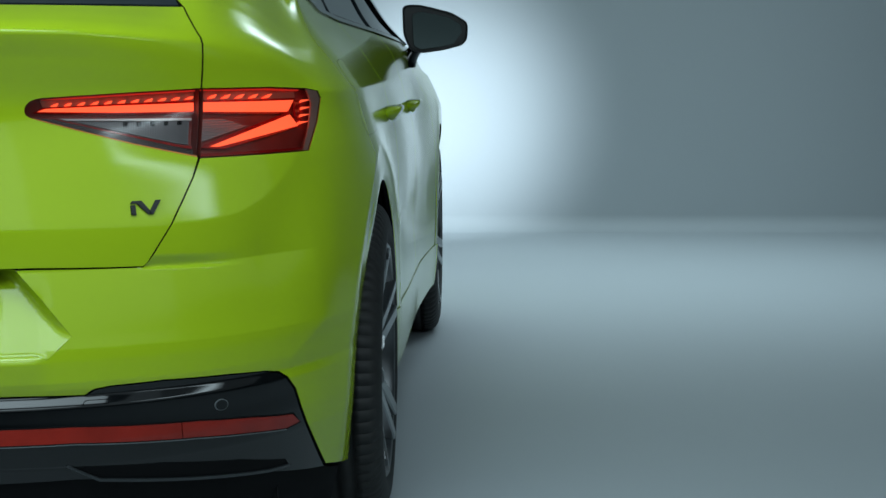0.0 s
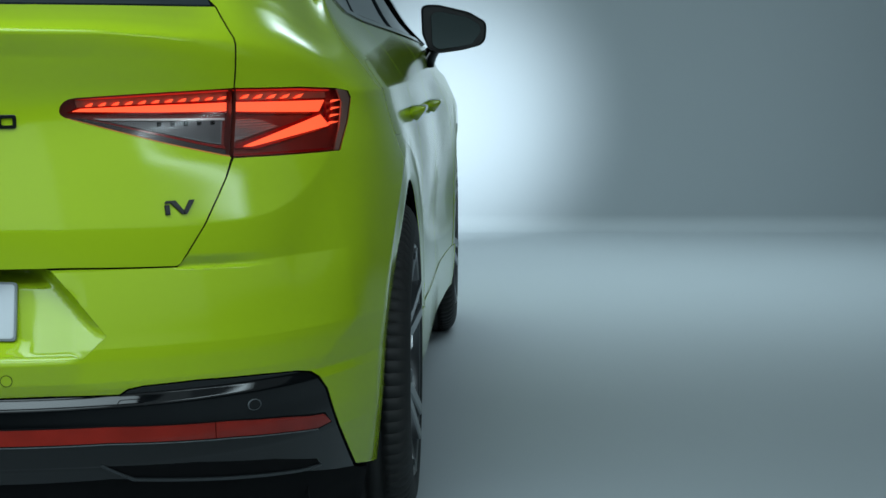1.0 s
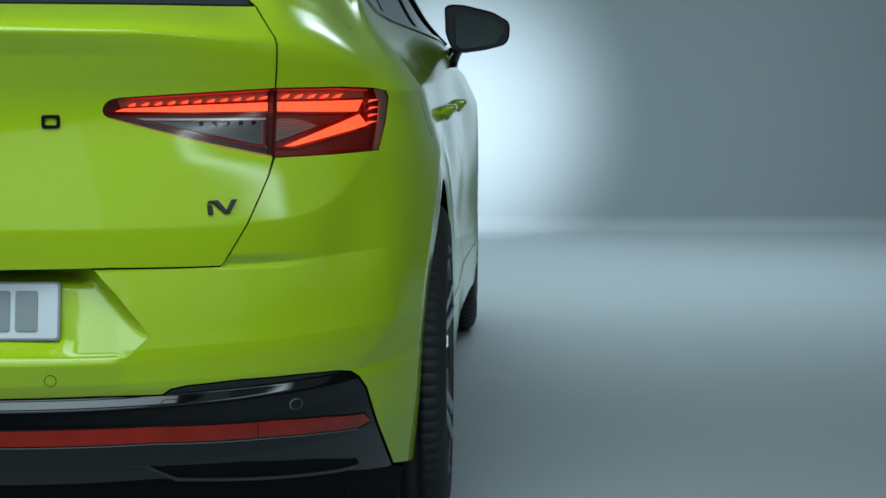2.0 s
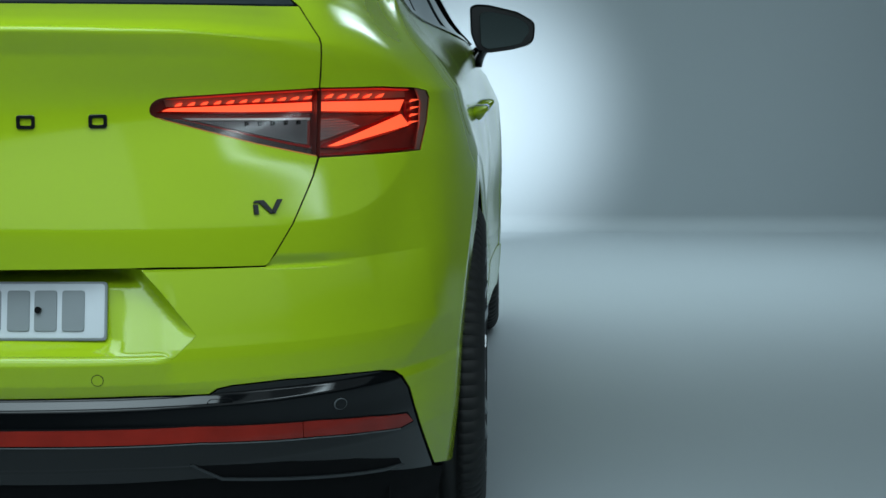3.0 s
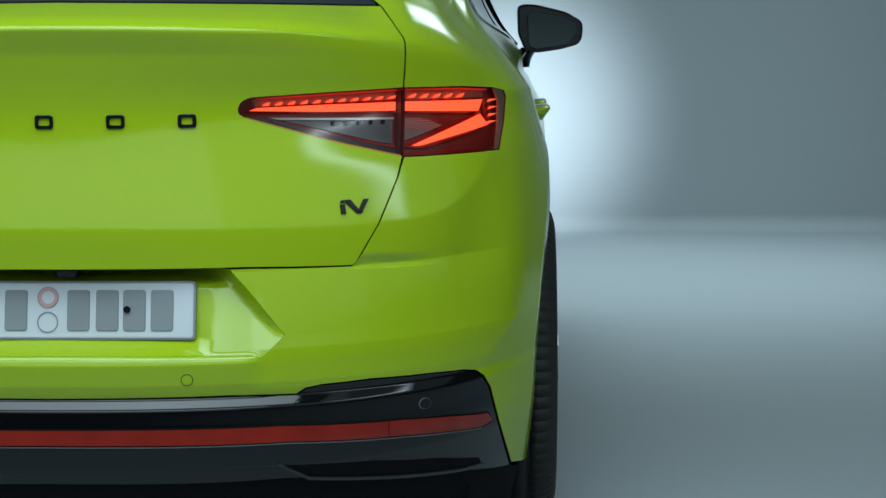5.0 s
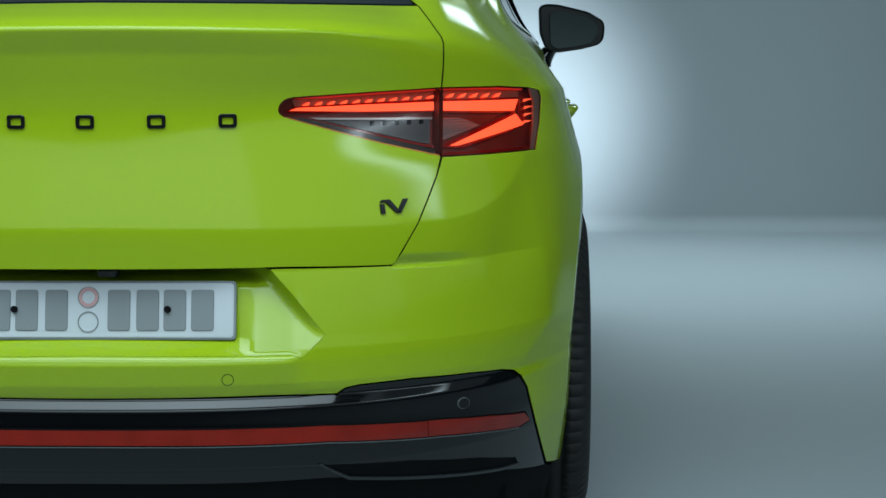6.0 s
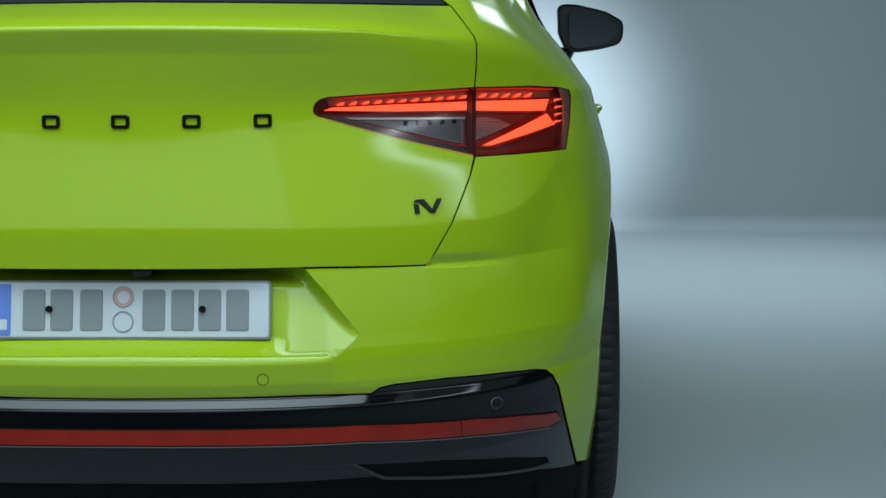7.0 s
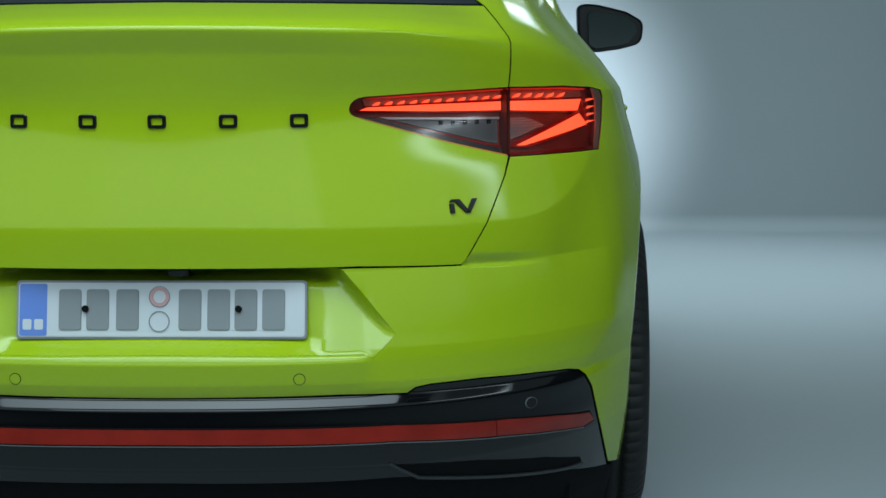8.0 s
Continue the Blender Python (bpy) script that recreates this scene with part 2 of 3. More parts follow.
def soft(points, r=0.012, n=4):
    """An outline with its corners rounded."""
    out = []
    for i, q in enumerate(points):
        p, s = Vector(points[i - 1]), Vector(points[(i + 1) % len(points)])
        q = Vector(q)
        a, b = q + (p - q).normalized() * min(r, (p - q).length * 0.45), q + (s - q).normalized() * min(r, (s - q).length * 0.45)
        out += [tuple(a.lerp(q, t).lerp(q.lerp(b, t), t)) for t in (k / n for k in range(n + 1))]
    return out


def panel(poly, out=0.0, thick=0.012, da=1.25, dz=0.01, lip=0.0012, extra=None):
    """A sheet of the body's skin inside an outline of parameters, with a turned-in rim."""
    cells = []
    lo, hi = min(p[0] for p in poly), max(p[0] for p in poly)
    for i in range(math.floor(lo / da), math.ceil(hi / da)):
        whole = cut(cut(poly, 0, i * da, 1), 0, (i + 1) * da, -1)
        if len(whole) < 3:
            continue
        for strip in loops_of(whole, 0, i * da, (i + 1) * da):
            zl, zh = min(p[1] for p in strip), max(p[1] for p in strip)
            for j in range(math.floor(zl / dz), math.ceil(zh / dz)):
                c = cut(cut(strip, 1, j * dz, 1), 1, (j + 1) * dz, -1)
                if len(c) >= 3:
                    cells += loops_of(c, 1, j * dz, (j + 1) * dz)
    index, pts, faces = {}, [], []
    for c in cells:
        ids = []
        for p in c:
            key = (round(p[0] * 500), round(p[1] * 40000))
            if key not in index:
                index[key] = len(pts)
                pts.append(p)
            if not ids or ids[-1] != index[key]:
                ids.append(index[key])
        if len(ids) > 2 and ids[0] == ids[-1]:
            ids.pop()
        # a notch can leave a loop that meets itself: part it there
        loops = [ids]
        while loops:
            f = loops.pop()
            twice = next(((m, k) for k in range(len(f)) for m in range(k) if f[m] == f[k]), None)
            if twice:
                m, k = twice
                loops += [f[m:k], f[k:] + f[:m]]
                continue
            if len(f) >= 3:
                size = sum(pts[f[k - 1]][0] * pts[f[k]][1] - pts[f[k]][0] * pts[f[k - 1]][1] for k in range(len(f)))
                if abs(size) > 1e-7:
                    faces.append(f if size > 0 else f[::-1])
    A, Z = np.array([p[0] for p in pts]), np.array([p[1] for p in pts])

    def place(a, z):
        return skin(a, z, out + (extra(a, z) if extra else 0.0))

    co = place(A, Z)
    nor = np.cross(place(A + 0.05, Z) - place(A - 0.05, Z), place(A, Z + 0.001) - place(A, Z - 0.001))
    nor /= np.linalg.norm(nor, axis=1)[:, None] + 1e-12
    bm = bmesh.new()
    vs = [bm.verts.new(c) for c in co]
    for f in faces:
        try:
            bm.faces.new([vs[k] for k in f]).smooth = True
        except ValueError:
            pass
    bm.verts.index_update()
    rim = [e for e in bm.edges if len(e.link_faces) == 1]
    low, mid = {}, {}
    for e in rim:
        for v in e.verts:
            if v.index not in low:
                n = Vector(nor[v.index])
                mid[v.index] = bm.verts.new(v.co - n * lip)
                low[v.index] = bm.verts.new(v.co - n * thick)
    for e in rim:
        p, q = e.link_loops[0].vert, e.link_loops[0].link_loop_next.vert
        bm.faces.new([q, p, mid[p.index], mid[q.index]]).smooth = True
        # slot 1 is black on painted panels, in place of the gap's own shade
        deep = bm.faces.new([mid[q.index], mid[p.index], low[p.index], low[q.index]])
        deep.smooth, deep.material_index = True, 1
        e.smooth = False
    return bm


def flip(poly, side):
    return [(side * a, z) for a, z in poly]


def mirrored(half):
    """A symmetric outline from its half, which starts and ends on the middle line."""
    return half + [(-x, z) for x, z in reversed(half) if abs(x) > 1e-6]


# ---- studio ----


def sheet(name, rows, material_, label):
    """A lofted sheet from rows of points."""
    bm = bmesh.new()
    vs = [[bm.verts.new(p) for p in r] for r in rows]
    for r, s in zip(vs, vs[1:]):
        for i in range(len(r) - 1):
            bm.faces.new([r[i], r[i + 1], s[i + 1], s[i]]).smooth = True
    ob = finish(name, bm, material_)
    return tagged(ob, label, name, kind="structure")


WALL_Y, COVE = 7.42, 0.10
line = [(-14, 0.0), (WALL_Y - COVE, 0.0)] + [(WALL_Y - COVE + COVE * math.sin(t), COVE * (1 - math.cos(t))) for t in np.linspace(0.1, math.pi / 2, 24)] + [(WALL_Y, 9.0)]
sheet("floor", [[(x, y, z) for x in (-13, 13)] for y, z in line], WALL, "pale grey painted studio floor curving up into the back wall")
X, Y0, H, T = 13, -14, 9.0, 0.2
MIDDLE, DEEP = (Y0 + WALL_Y) / 2, WALL_Y - Y0
for nm, centre, size in (("wall_east", (X + T / 2, MIDDLE, H / 2), (T, DEEP, H)), ("wall_west", (-X - T / 2, MIDDLE, H / 2), (T, DEEP, H)),
                         ("wall_south", (0, Y0 - T / 2, H / 2), (2 * X + 2 * T, T, H)), ("ceiling", (0, MIDDLE, H + T / 2), (2 * X + 2 * T, DEEP + 2 * T, T))):
    bm = bmesh.new()
    bmesh.ops.create_cube(bm, size=1, matrix=pose(*centre) @ Matrix.Diagonal((*size, 1)))
    tagged(finish(nm, bm, WALL), "plain pale grey painted studio " + ("ceiling" if nm == "ceiling" else "wall"), "ceiling" if nm == "ceiling" else "wall", kind="structure")

# ---- car ----
car = thing("car", "bright lime green electric crossover car on the studio floor", "car")

# tailgate, cut out for the inner halves of the tail lights
GATE = [(0, 0.708), (0.36, 0.7075), (0.541, 0.7015), (0.5475, 0.707), (0.5865, 0.774), (0.6065, 0.824), (0.6195, 0.858), (0.6275, 0.8935), (0.523, 0.9213), (0.419, 0.9523), (0.362, 0.9698), (0.350, 0.9742), (0.3430, 0.9790), (0.3405, 0.9850), 
        (0.3412, 0.9915), (0.3445, 0.9985), (0.350, 1.0040), (0.358, 1.0078), (0.369, 1.0100), (0.419, 1.0128), (0.52, 1.0178), (0.6275, 1.0219), (0.6305, 1.06), (0.6315, 1.085), (0.631, 1.105), (0.6265, 1.117), (0.604, 1.147), (0.580, 1.176), (0, 1.181)]
tailgate = part("tailgate", panel(dense(mirrored(GATE), "x"), thick=0.03, da=0.6, dz=0.006), PAINT, car)
shell = [(0, 0.19), (0.80, 0.21), (0.86, 0.5), (0.86, 0.7), (0.80, 0.9), (0.76, 1.05), (0.58, 1.17), (0, 1.175)]
part("inner_shell", panel(dense(mirrored(shell), "x", step=0.05), -0.135, da=3, dz=0.03), DARK, car)

# bumper skin, with the recess for the plate as a piece of its own
RECESS = [(0, 0.5555), (0.367, 0.5515), (0.384, 0.5435), (0.4245, 0.584), (0.376, 0.646), (0.329, 0.703), (0, 0.703)]
BUMPER = [(0, 0.478), (0.326, 0.4795), (0.444, 0.476), (0.459, 0.486), (0.487, 0.4905), (0.578, 0.4925), (0.684, 0.487), (0.742, 0.481), (0.766, 0.474), (0.781, 0.460), (0.794, 0.432),
          (0.811, 0.354), (0.835, 0.244)]
arch_rear = [(0.5975, 0.218), (0.574, 0.27), (0.5605, 0.34), (0.562, 0.42), (0.577, 0.49), (0.604, 0.555), (0.636, 0.609)]
top_edge = [(0.811, 0.8905), (0.632, 0.8915), (0.6228, 0.858), (0.6098, 0.824), (0.5898, 0.774), (0.5502, 0.7055), (0.5418, 0.6985), (0.36, 0.7035), (0.329, 0.7035), (0.376, 0.6465), (0.425, 0.584), (0.384, 0.543), (0.367, 0.551), (0, 0.555)]
b_half = dense(BUMPER, "x", False) + dense(arch_rear, "y", False) + dense([(0.70, 0.70), (0.60, 0.80)], "y", False, 0.01) + dense(top_edge, "x", False)


def groove(a, z):
    """The short line that carries the tailgate's gap on into the bumper, fading out."""
    x = abs(skin(a, z)[..., 0])
    zl = 0.7015 - 0.05 * np.clip(x - 0.54, 0, 1)
    fade = smooth(0.535, 0.55, x) * (1 - smooth(0.60, 0.715, x))
    return -0.007 * fade * np.where(z > zl, 1 - smooth(0.0, 0.022, z - zl), 1 - smooth(0, 0.005, zl - z))


bumper = part("bumper", panel(b_half + [(-a, z) for a, z in reversed(b_half) if abs(a) > 1e-6], da=0.6, dz=0.0025, extra=groove), PAINT, car)


def hollow(a, z):
    """Depth of the plate recess below the bumper's skin."""
    p = skin(a, z)
    x, y = abs(p[..., 0]), p[..., 1]
    beside = smooth(0.268, 0.31, x)
    flat = -0.034 + 0.19 * (z - 0.63)
    foot = 0.5556 - 0.0112 * np.clip(x, 0, 0.367)
    middle = np.maximum(flat - y, 0.010) * np.clip((z - foot) / 0.028, 0, 1)
    d1 = ((0.4245 - x) * 0.119 + (0.584 - z) * 0.0955) / 0.1526
    wing = 0.27 * np.clip(z - np.maximum(foot, 0.584 - (0.4245 - x)), 0, 1) * np.clip(d1 / 0.010, 0, 1)
    deep = (1 - beside) * middle + beside * wing
    top = smooth(0.668, 0.692, z) * smooth(0.008, 0.04, d1)
    return -(deep + 0.034 * top)


part("plate_recess", panel(dense(mirrored(RECESS), "x"), da=0.5, dz=0.003, extra=hollow), PAINT, car)
# boards over the recess; their black stands in for the shade under the tailgate
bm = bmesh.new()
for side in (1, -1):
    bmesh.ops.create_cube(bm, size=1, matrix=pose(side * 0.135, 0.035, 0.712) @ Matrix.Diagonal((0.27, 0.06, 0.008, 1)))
part("recess_roof_shade", bm, DARK, car)

# gloss black lower bumper
LOWER = [(0, 0.322), (0.30, 0.319), (0.425, 0.319), (0.632, 0.301), (0.75, 0.268), (0.832, 0.239), (0.8075, 0.354), (0.7905, 0.432), (0.778, 0.458), (0.763, 0.471), (0.741, 0.478), (0.684, 0.4835), (0.578, 0.489),
         (0.487, 0.487), (0.461, 0.4825), (0.446, 0.4725), (0.326, 0.4755), (0, 0.4745)]
VENT = [(0.415, 0.346), (0.462, 0.315), (0.742, 0.274), (0.775, 0.273), (0.771, 0.288), (0.70, 0.312), (0.577, 0.334)]


def vent(a, z):
    p = skin(a, z)
    x = abs(p[..., 0])
    line = 0.3475 - 0.03 * np.clip(x - 0.3, 0, 1)
    seam = -0.0025 * np.clip(1 - abs(z - line) / 0.003, 0, 1) * (x < 0.42)
    return seam


lower = part("lower_bumper", panel(dense(mirrored(LOWER), "x"), -0.002, da=0.4, dz=0.002, extra=vent), BLACK, car, "gloss black lower bumper")
for side in (1, -1):
    # no real depth: a flat patch whose black paints the shade inside the slot
    part("vent_slot_shade", panel(flip(dense(VENT, "x", step=0.01), side), -0.0008, da=0.8, dz=0.005), DARK, lower)
    part("vent_lip", panel(flip(dense([(0.411, 0.347), (0.416, 0.3475), (0.464, 0.3165), (0.742, 0.2755), (0.776, 0.2745), (0.776, 0.270), (0.742, 0.270), (0.461, 0.3115)], "x", step=0.01), side), 0.003, da=0.8, dz=0.003), PLASTIC, lower)
VALANCE = [(0, 0.19), (0.55, 0.19), (0.62, 0.14), (0.84, 0.12), (0.862, 0.214), (0.836, 0.2345), (0.752, 0.265), (0.632, 0.298), (0.425, 0.316), (0.30, 0.316), (0, 0.319)]
part("valance", panel(dense(mirrored(VALANCE), "x"), -0.012, da=1.5, dz=0.01), DARK, car)
STRIP = [(0, 0.3965), (0.127, 0.396), (0.28, 0.394), (0.427, 0.392), (0.632, 0.377), (0.72, 0.366), (0.775, 0.357), (0.797, 0.3625), (0.7865, 0.381), (0.765, 0.385), (0.72, 0.395), (0.631, 0.407), (0.425, 0.420), (0.28, 0.422), (0.128, 0.423), (0, 0.423)]
big = [(x + (0.003 if x > 0.7 else 0), z + (0.003 if z > 0.388 - 0.06 * max(0, x - 0.4) else -0.003)) for x, z in STRIP]
part("reflector_groove", panel(dense(mirrored(big), "x"), -0.0008, da=0.6, dz=0.006), DARK, lower)
edge = [(0, 0.3940), (0.127, 0.3935), (0.28, 0.3915), (0.427, 0.3895), (0.632, 0.3745), (0.72, 0.3635), (0.775, 0.3545)]
part("strip_edge", panel(dense(mirrored(edge + [(x, z - 0.0016) for x, z in reversed(edge)]), "x"), 0.0018, da=0.6, dz=0.004, thick=0.002), GREY_TRIM, lower)
MID = [(0, 0.3965), (0.127, 0.396), (0.28, 0.394), (0.427, 0.392), (0.605, 0.379), (0.604, 0.4085), (0.425, 0.420), (0.28, 0.422), (0.128, 0.423), (0, 0.423)]
END = [(0.6065, 0.379), (0.632, 0.377), (0.72, 0.366), (0.775, 0.357), (0.797, 0.3625), (0.7865, 0.381), (0.765, 0.385), (0.72, 0.395), (0.631, 0.407), (0.6055, 0.4085)]
part("reflector", panel(dense(mirrored(MID), "x"), 0.0015, da=0.6, dz=0.004), REFLECT, lower, "long dark red reflector strip")
for side in (1, -1):
    part("reflector", panel(flip(dense(END, "x"), side), 0.0015, da=0.6, dz=0.004), REFLECT, lower)


def disc(x, z, r, n=24):
    return [(x + r * math.cos(2 * math.pi * k / n), z + r * math.sin(2 * math.pi * k / n)) for k in range(n)]


for x, z, on_, mt in ((0.255, 0.511, bumper, PAINT), (-0.255, 0.511, bumper, PAINT), (0.671, 0.431, lower, BLACK), (-0.671, 0.431, lower, BLACK)):
    ring = part("sensor_ring", panel(dense(disc(x, z, 0.0108), "x", step=1), 0.0006, da=0.3, dz=0.003), DARK if mt == PAINT else GREY_TRIM, on_)
    part("parking_sensor", panel(dense(disc(x, z, 0.0095), "x", step=1), 0.0014, da=0.3, dz=0.003), mt, on_)
for side in (1, -1):
    tow = [(0.441, 0.459), (0.4455, 0.4665), (0.482, 0.4665), (0.488, 0.459)]
    part("cover_gap", panel(flip(dense(soft(tow, 0.003), "x", step=0.01), side), -0.0012, da=0.3, dz=0.002), DARK, lower)
    part("tow_cover", panel(flip(dense(soft([(0.4425, 0.4602), (0.4465, 0.4655), (0.481, 0.4655), (0.4865, 0.4602)], 0.003), "x", step=0.01), side), 0.0, da=0.3, dz=0.002), BLACK, lower)

# flanks
ARCH = 0.42


def arch(yc, lo, hi, n=26):
    """Points round a wheel arch from angle lo to hi, in degrees."""
    return [(yc + ARCH * math.cos(radians(lo + (hi - lo) * k / n)), 0.368 + ARCH * math.sin(radians(lo + (hi - lo) * k / n))) for k in range(n + 1)]


for side in (1, -1):
    q = dense([(0.6305, 1.0219), (0.739, 1.0199), (0.796, 1.0140), (0.8187, 1.0074), (0.8245, 0.992), (0.821, 0.9445), (0.811, 0.8905)], "x", False)
    q += dense([(0.60, 0.80), (0.70, 0.70), (0.636, 0.609)] + arch(0.98, 145, 0), "y", False)
    q += dense([(1.40, 0.30), (1.46, 0.30), (1.47, 0.60), (1.60, 0.86), (1.62, 1.155), (1.30, 1.177), (1.0, 1.24), (0.9, 1.33)], "y", False)
    q += dense([(0.50, 1.26), (0.55, 1.20), (0.5833, 1.176), (0.6073, 1.147), (0.6298, 1.117), (0.6343, 1.105), (0.6348, 1.085), (0.6338, 1.06)], "x", False)
    quarter = part("quarter_panel", panel(flip(q, side), da=0.6, dz=0.006), PAINT, car)
    flap = soft([(0.78, 0.90), (0.90, 0.90), (1.03, 0.905), (1.02, 1.06), (0.90, 1.068), (0.79, 1.064)], 0.04, 6)
    for grow, lift_, mt, nm in ((1.0, 0.0003, DARK, "flap_gap"), (0.991, 0.0006, PAINT, "charge_flap")):
        part(nm, panel(flip(dense([(0.905 + (u - 0.905) * grow, 0.983 + (z - 0.983) * grow) for u, z in flap], "y"), side), lift_, da=1, dz=0.01), mt, quarter)
    rear_door = soft([(1.405, 0.4265), (2.36, 0.4065), (2.37, 1.124), (1.625, 1.155), (1.605, 0.86), (1.475, 0.60)], 0.02)
    front_door = soft([(2.366, 0.4065), (3.24, 0.3865), (3.30, 0.70), (3.12, 1.088), (2.376, 1.122)], 0.02)
    for door_, hy, hz in ((rear_door, 1.53, 0.922), (front_door, 2.40, 0.908)):
        d = part("door", panel(flip(dense(door_, "y"), side), da=1.5, dz=0.008), PAINT, car)
        grip = bmesh.new()
        # a bow handle: angular sections along the door
        rings = []
        for t, wide, far in ((0.0, 0.30, 0.35), (0.12, 0.75, 0.85), (0.22, 1.0, 1.0), (0.78, 1.0, 1.0), (0.88, 0.75, 0.85), (1.0, 0.30, 0.35)):
            w, stand = 0.022 * wide, 0.042 * far
            yy = hy - 0.08 + 0.22 * t
            p = skin(side * float(by_y(np.array([yy]), np.array([hz]))[0]), hz)
            rings.append([grip.verts.new((side * (abs(p[0]) + ox * stand - 0.004), yy, hz + oz * w)) for ox, oz in ((0.0, 0.70), (0.85, 0.80), (1.0, 0.45), (0.45, -1.0), (0.0, -0.6))])
        for r1, r2 in zip(rings, rings[1:]):
            for k in range(5):
                f = [r1[k], r1[(k + 1) % 5], r2[(k + 1) % 5], r2[k]]
                grip.faces.new(f if side < 0 else f[::-1]).smooth = True
        grip.faces.new(rings[0])
        grip.faces.new(rings[-1][::-1])
        bmesh.ops.recalc_face_normals(grip, faces=grip.faces[:])
        bmesh.ops.bevel(grip, geom=grip.edges[:], offset=0.0025, segments=2, affect="EDGES")
        part("door_handle", grip, PAINT, d)
    part("sill", panel(flip(dense([(1.402, 0.24), (3.30, 0.24), (3.30, 0.384), (2.36, 0.404), (1.403, 0.424)], "y"), side), 0.003, da=2, dz=0.01, lip=0.004), PAINT, car)
    fender = [(3.246, 0.30), (3.37, 0.30)] + arch(WHEEL_F, 180, 40) + [(4.06, 0.70), (4.30, 0.72), (4.30, 0.86), (4.0, 0.94), (3.6, 1.03), (3.126, 1.087), (3.306, 0.70)]
    part("front_fender", panel(flip(dense(fender, "y"), side), da=1.5, dz=0.01), PAINT, car)
    # side glass, with dark pillars between the panes
    frame_line = [(1.02, 1.235), (1.31, 1.181), (1.63, 1.161), (2.37, 1.13), (3.14, 1.094), (2.72, 1.240), (2.42, 1.37), (2.0, 1.47), (1.3, 1.42)]
    part("window_frame", panel(flip(dense(frame_line, "y", step=0.05), side), -0.006, da=2, dz=0.02), BLACK, car)
    for pane in ([(1.06, 1.242), (1.33, 1.192), (1.50, 1.181), (1.44, 1.40), (1.32, 1.405)], [(1.56, 1.178), (2.24, 1.148), (2.12, 1.30), (1.95, 1.44), (1.50, 1.42)], [(2.38, 1.143), (2.98, 1.116), (2.64, 1.236), (2.36, 1.355), (2.18, 1.40)]):
        part("side_window", panel(flip(dense(soft(pane, 0.015), "y", step=0.05), side), 0.0, da=2, dz=0.02), GLASS, car)
    part("window_trim", panel(flip(dense([(1.02, 1.233), (1.31, 1.179), (1.63, 1.159), (2.37, 1.128), (3.13, 1.092), (3.13, 1.104), (2.37, 1.140), (1.63, 1.171), (1.31, 1.190), (1.02, 1.243)], "y"), side), 0.005, da=2, dz=0.01), BLACK, car)
    part("front_pillar", panel(flip(dense([(3.15, 1.088), (3.19, 1.090), (2.76, 1.250), (2.45, 1.385), (2.41, 1.372), (2.71, 1.240)], "y"), side), 0.010, 0.02, da=2, dz=0.01), BLACK, car)
    part("front_bumper", panel(flip([(a, z) for a, z in ((AF + 15, 0.22), (AF + 89, 0.22), (AF + 89, 0.84), (AF + 45, 0.85), (AF + 28, 0.71), (AF + 12, 0.69), (AF + 13, 0.5))], side), 0.0, da=3, dz=0.02), PAINT, car)

# rear window, roof, windscreen and bonnet
back = [(0, 1.185), (0.57, 1.180), (0.54, 1.21), (0.47, 1.29), (0.40, 1.355), (0, 1.358)]
part("rear_window", panel(dense(mirrored(back), "x"), 0.0, da=2, dz=0.01), GLASS, car)


def sheet_part(name, ys, zs, halves, drop, material_, n=12):
    """A crowned sheet across the car, from front-to-back stations."""
    bm = bmesh.new()
    rows = []
    for y, z, w, dr in zip(ys, zs, halves, drop):
        rows.append([bm.verts.new((w * u, y, z - dr * abs(u) ** 2.5)) for u in np.linspace(-1, 1, n)])
    for r, s in zip(rows, rows[1:]):
        for k in range(n - 1):
            bm.faces.new([r[k], r[k + 1], s[k + 1], s[k]]).smooth = True
    return part(name, bm, material_, car)


sheet_part("roof", [0.85, 1.1, 1.4, 1.8, 2.2, 2.45], [1.36, 1.45, 1.53, 1.59, 1.612, 1.60], [0.50, 0.64, 0.64, 0.63, 0.63, 0.64], [0.01, 0.06, 0.09, 0.10, 0.11, 0.12], BLACK)
sheet_part("windscreen", [2.45, 2.8, 3.15], [1.60, 1.38, 1.10], [0.64, 0.72, 0.80], [0.12, 0.09, 0.04], GLASS)
sheet_part("bonnet", [3.13, 3.6, 4.1, 4.5, 4.58], [1.09, 1.05, 0.97, 0.88, 0.84], [0.81, 0.80, 0.72, 0.50, 0.40], [0.02, 0.05, 0.06, 0.03, 0.0], PAINT)
bm = bmesh.new()
bmesh.ops.create_cube(bm, size=1, matrix=pose(0, 2.36, 0.24) @ Matrix.Diagonal((1.50, 4.1, 0.10, 1)))
part("underbody", bm, DARK, car)


# ---- tail lights ----
def lamp_piece(name, pts, out, material_, parent, side, step=0.01, extra=None, da=0.5, dz=0.004, round_=0.0, thick=0.006, label=""):
    poly = dense(soft(pts, round_) if round_ else pts, "x", step=step)
    return part(name, panel(flip(poly, side), out, thick, da, dz, 0.0006, extra), material_, parent, label)


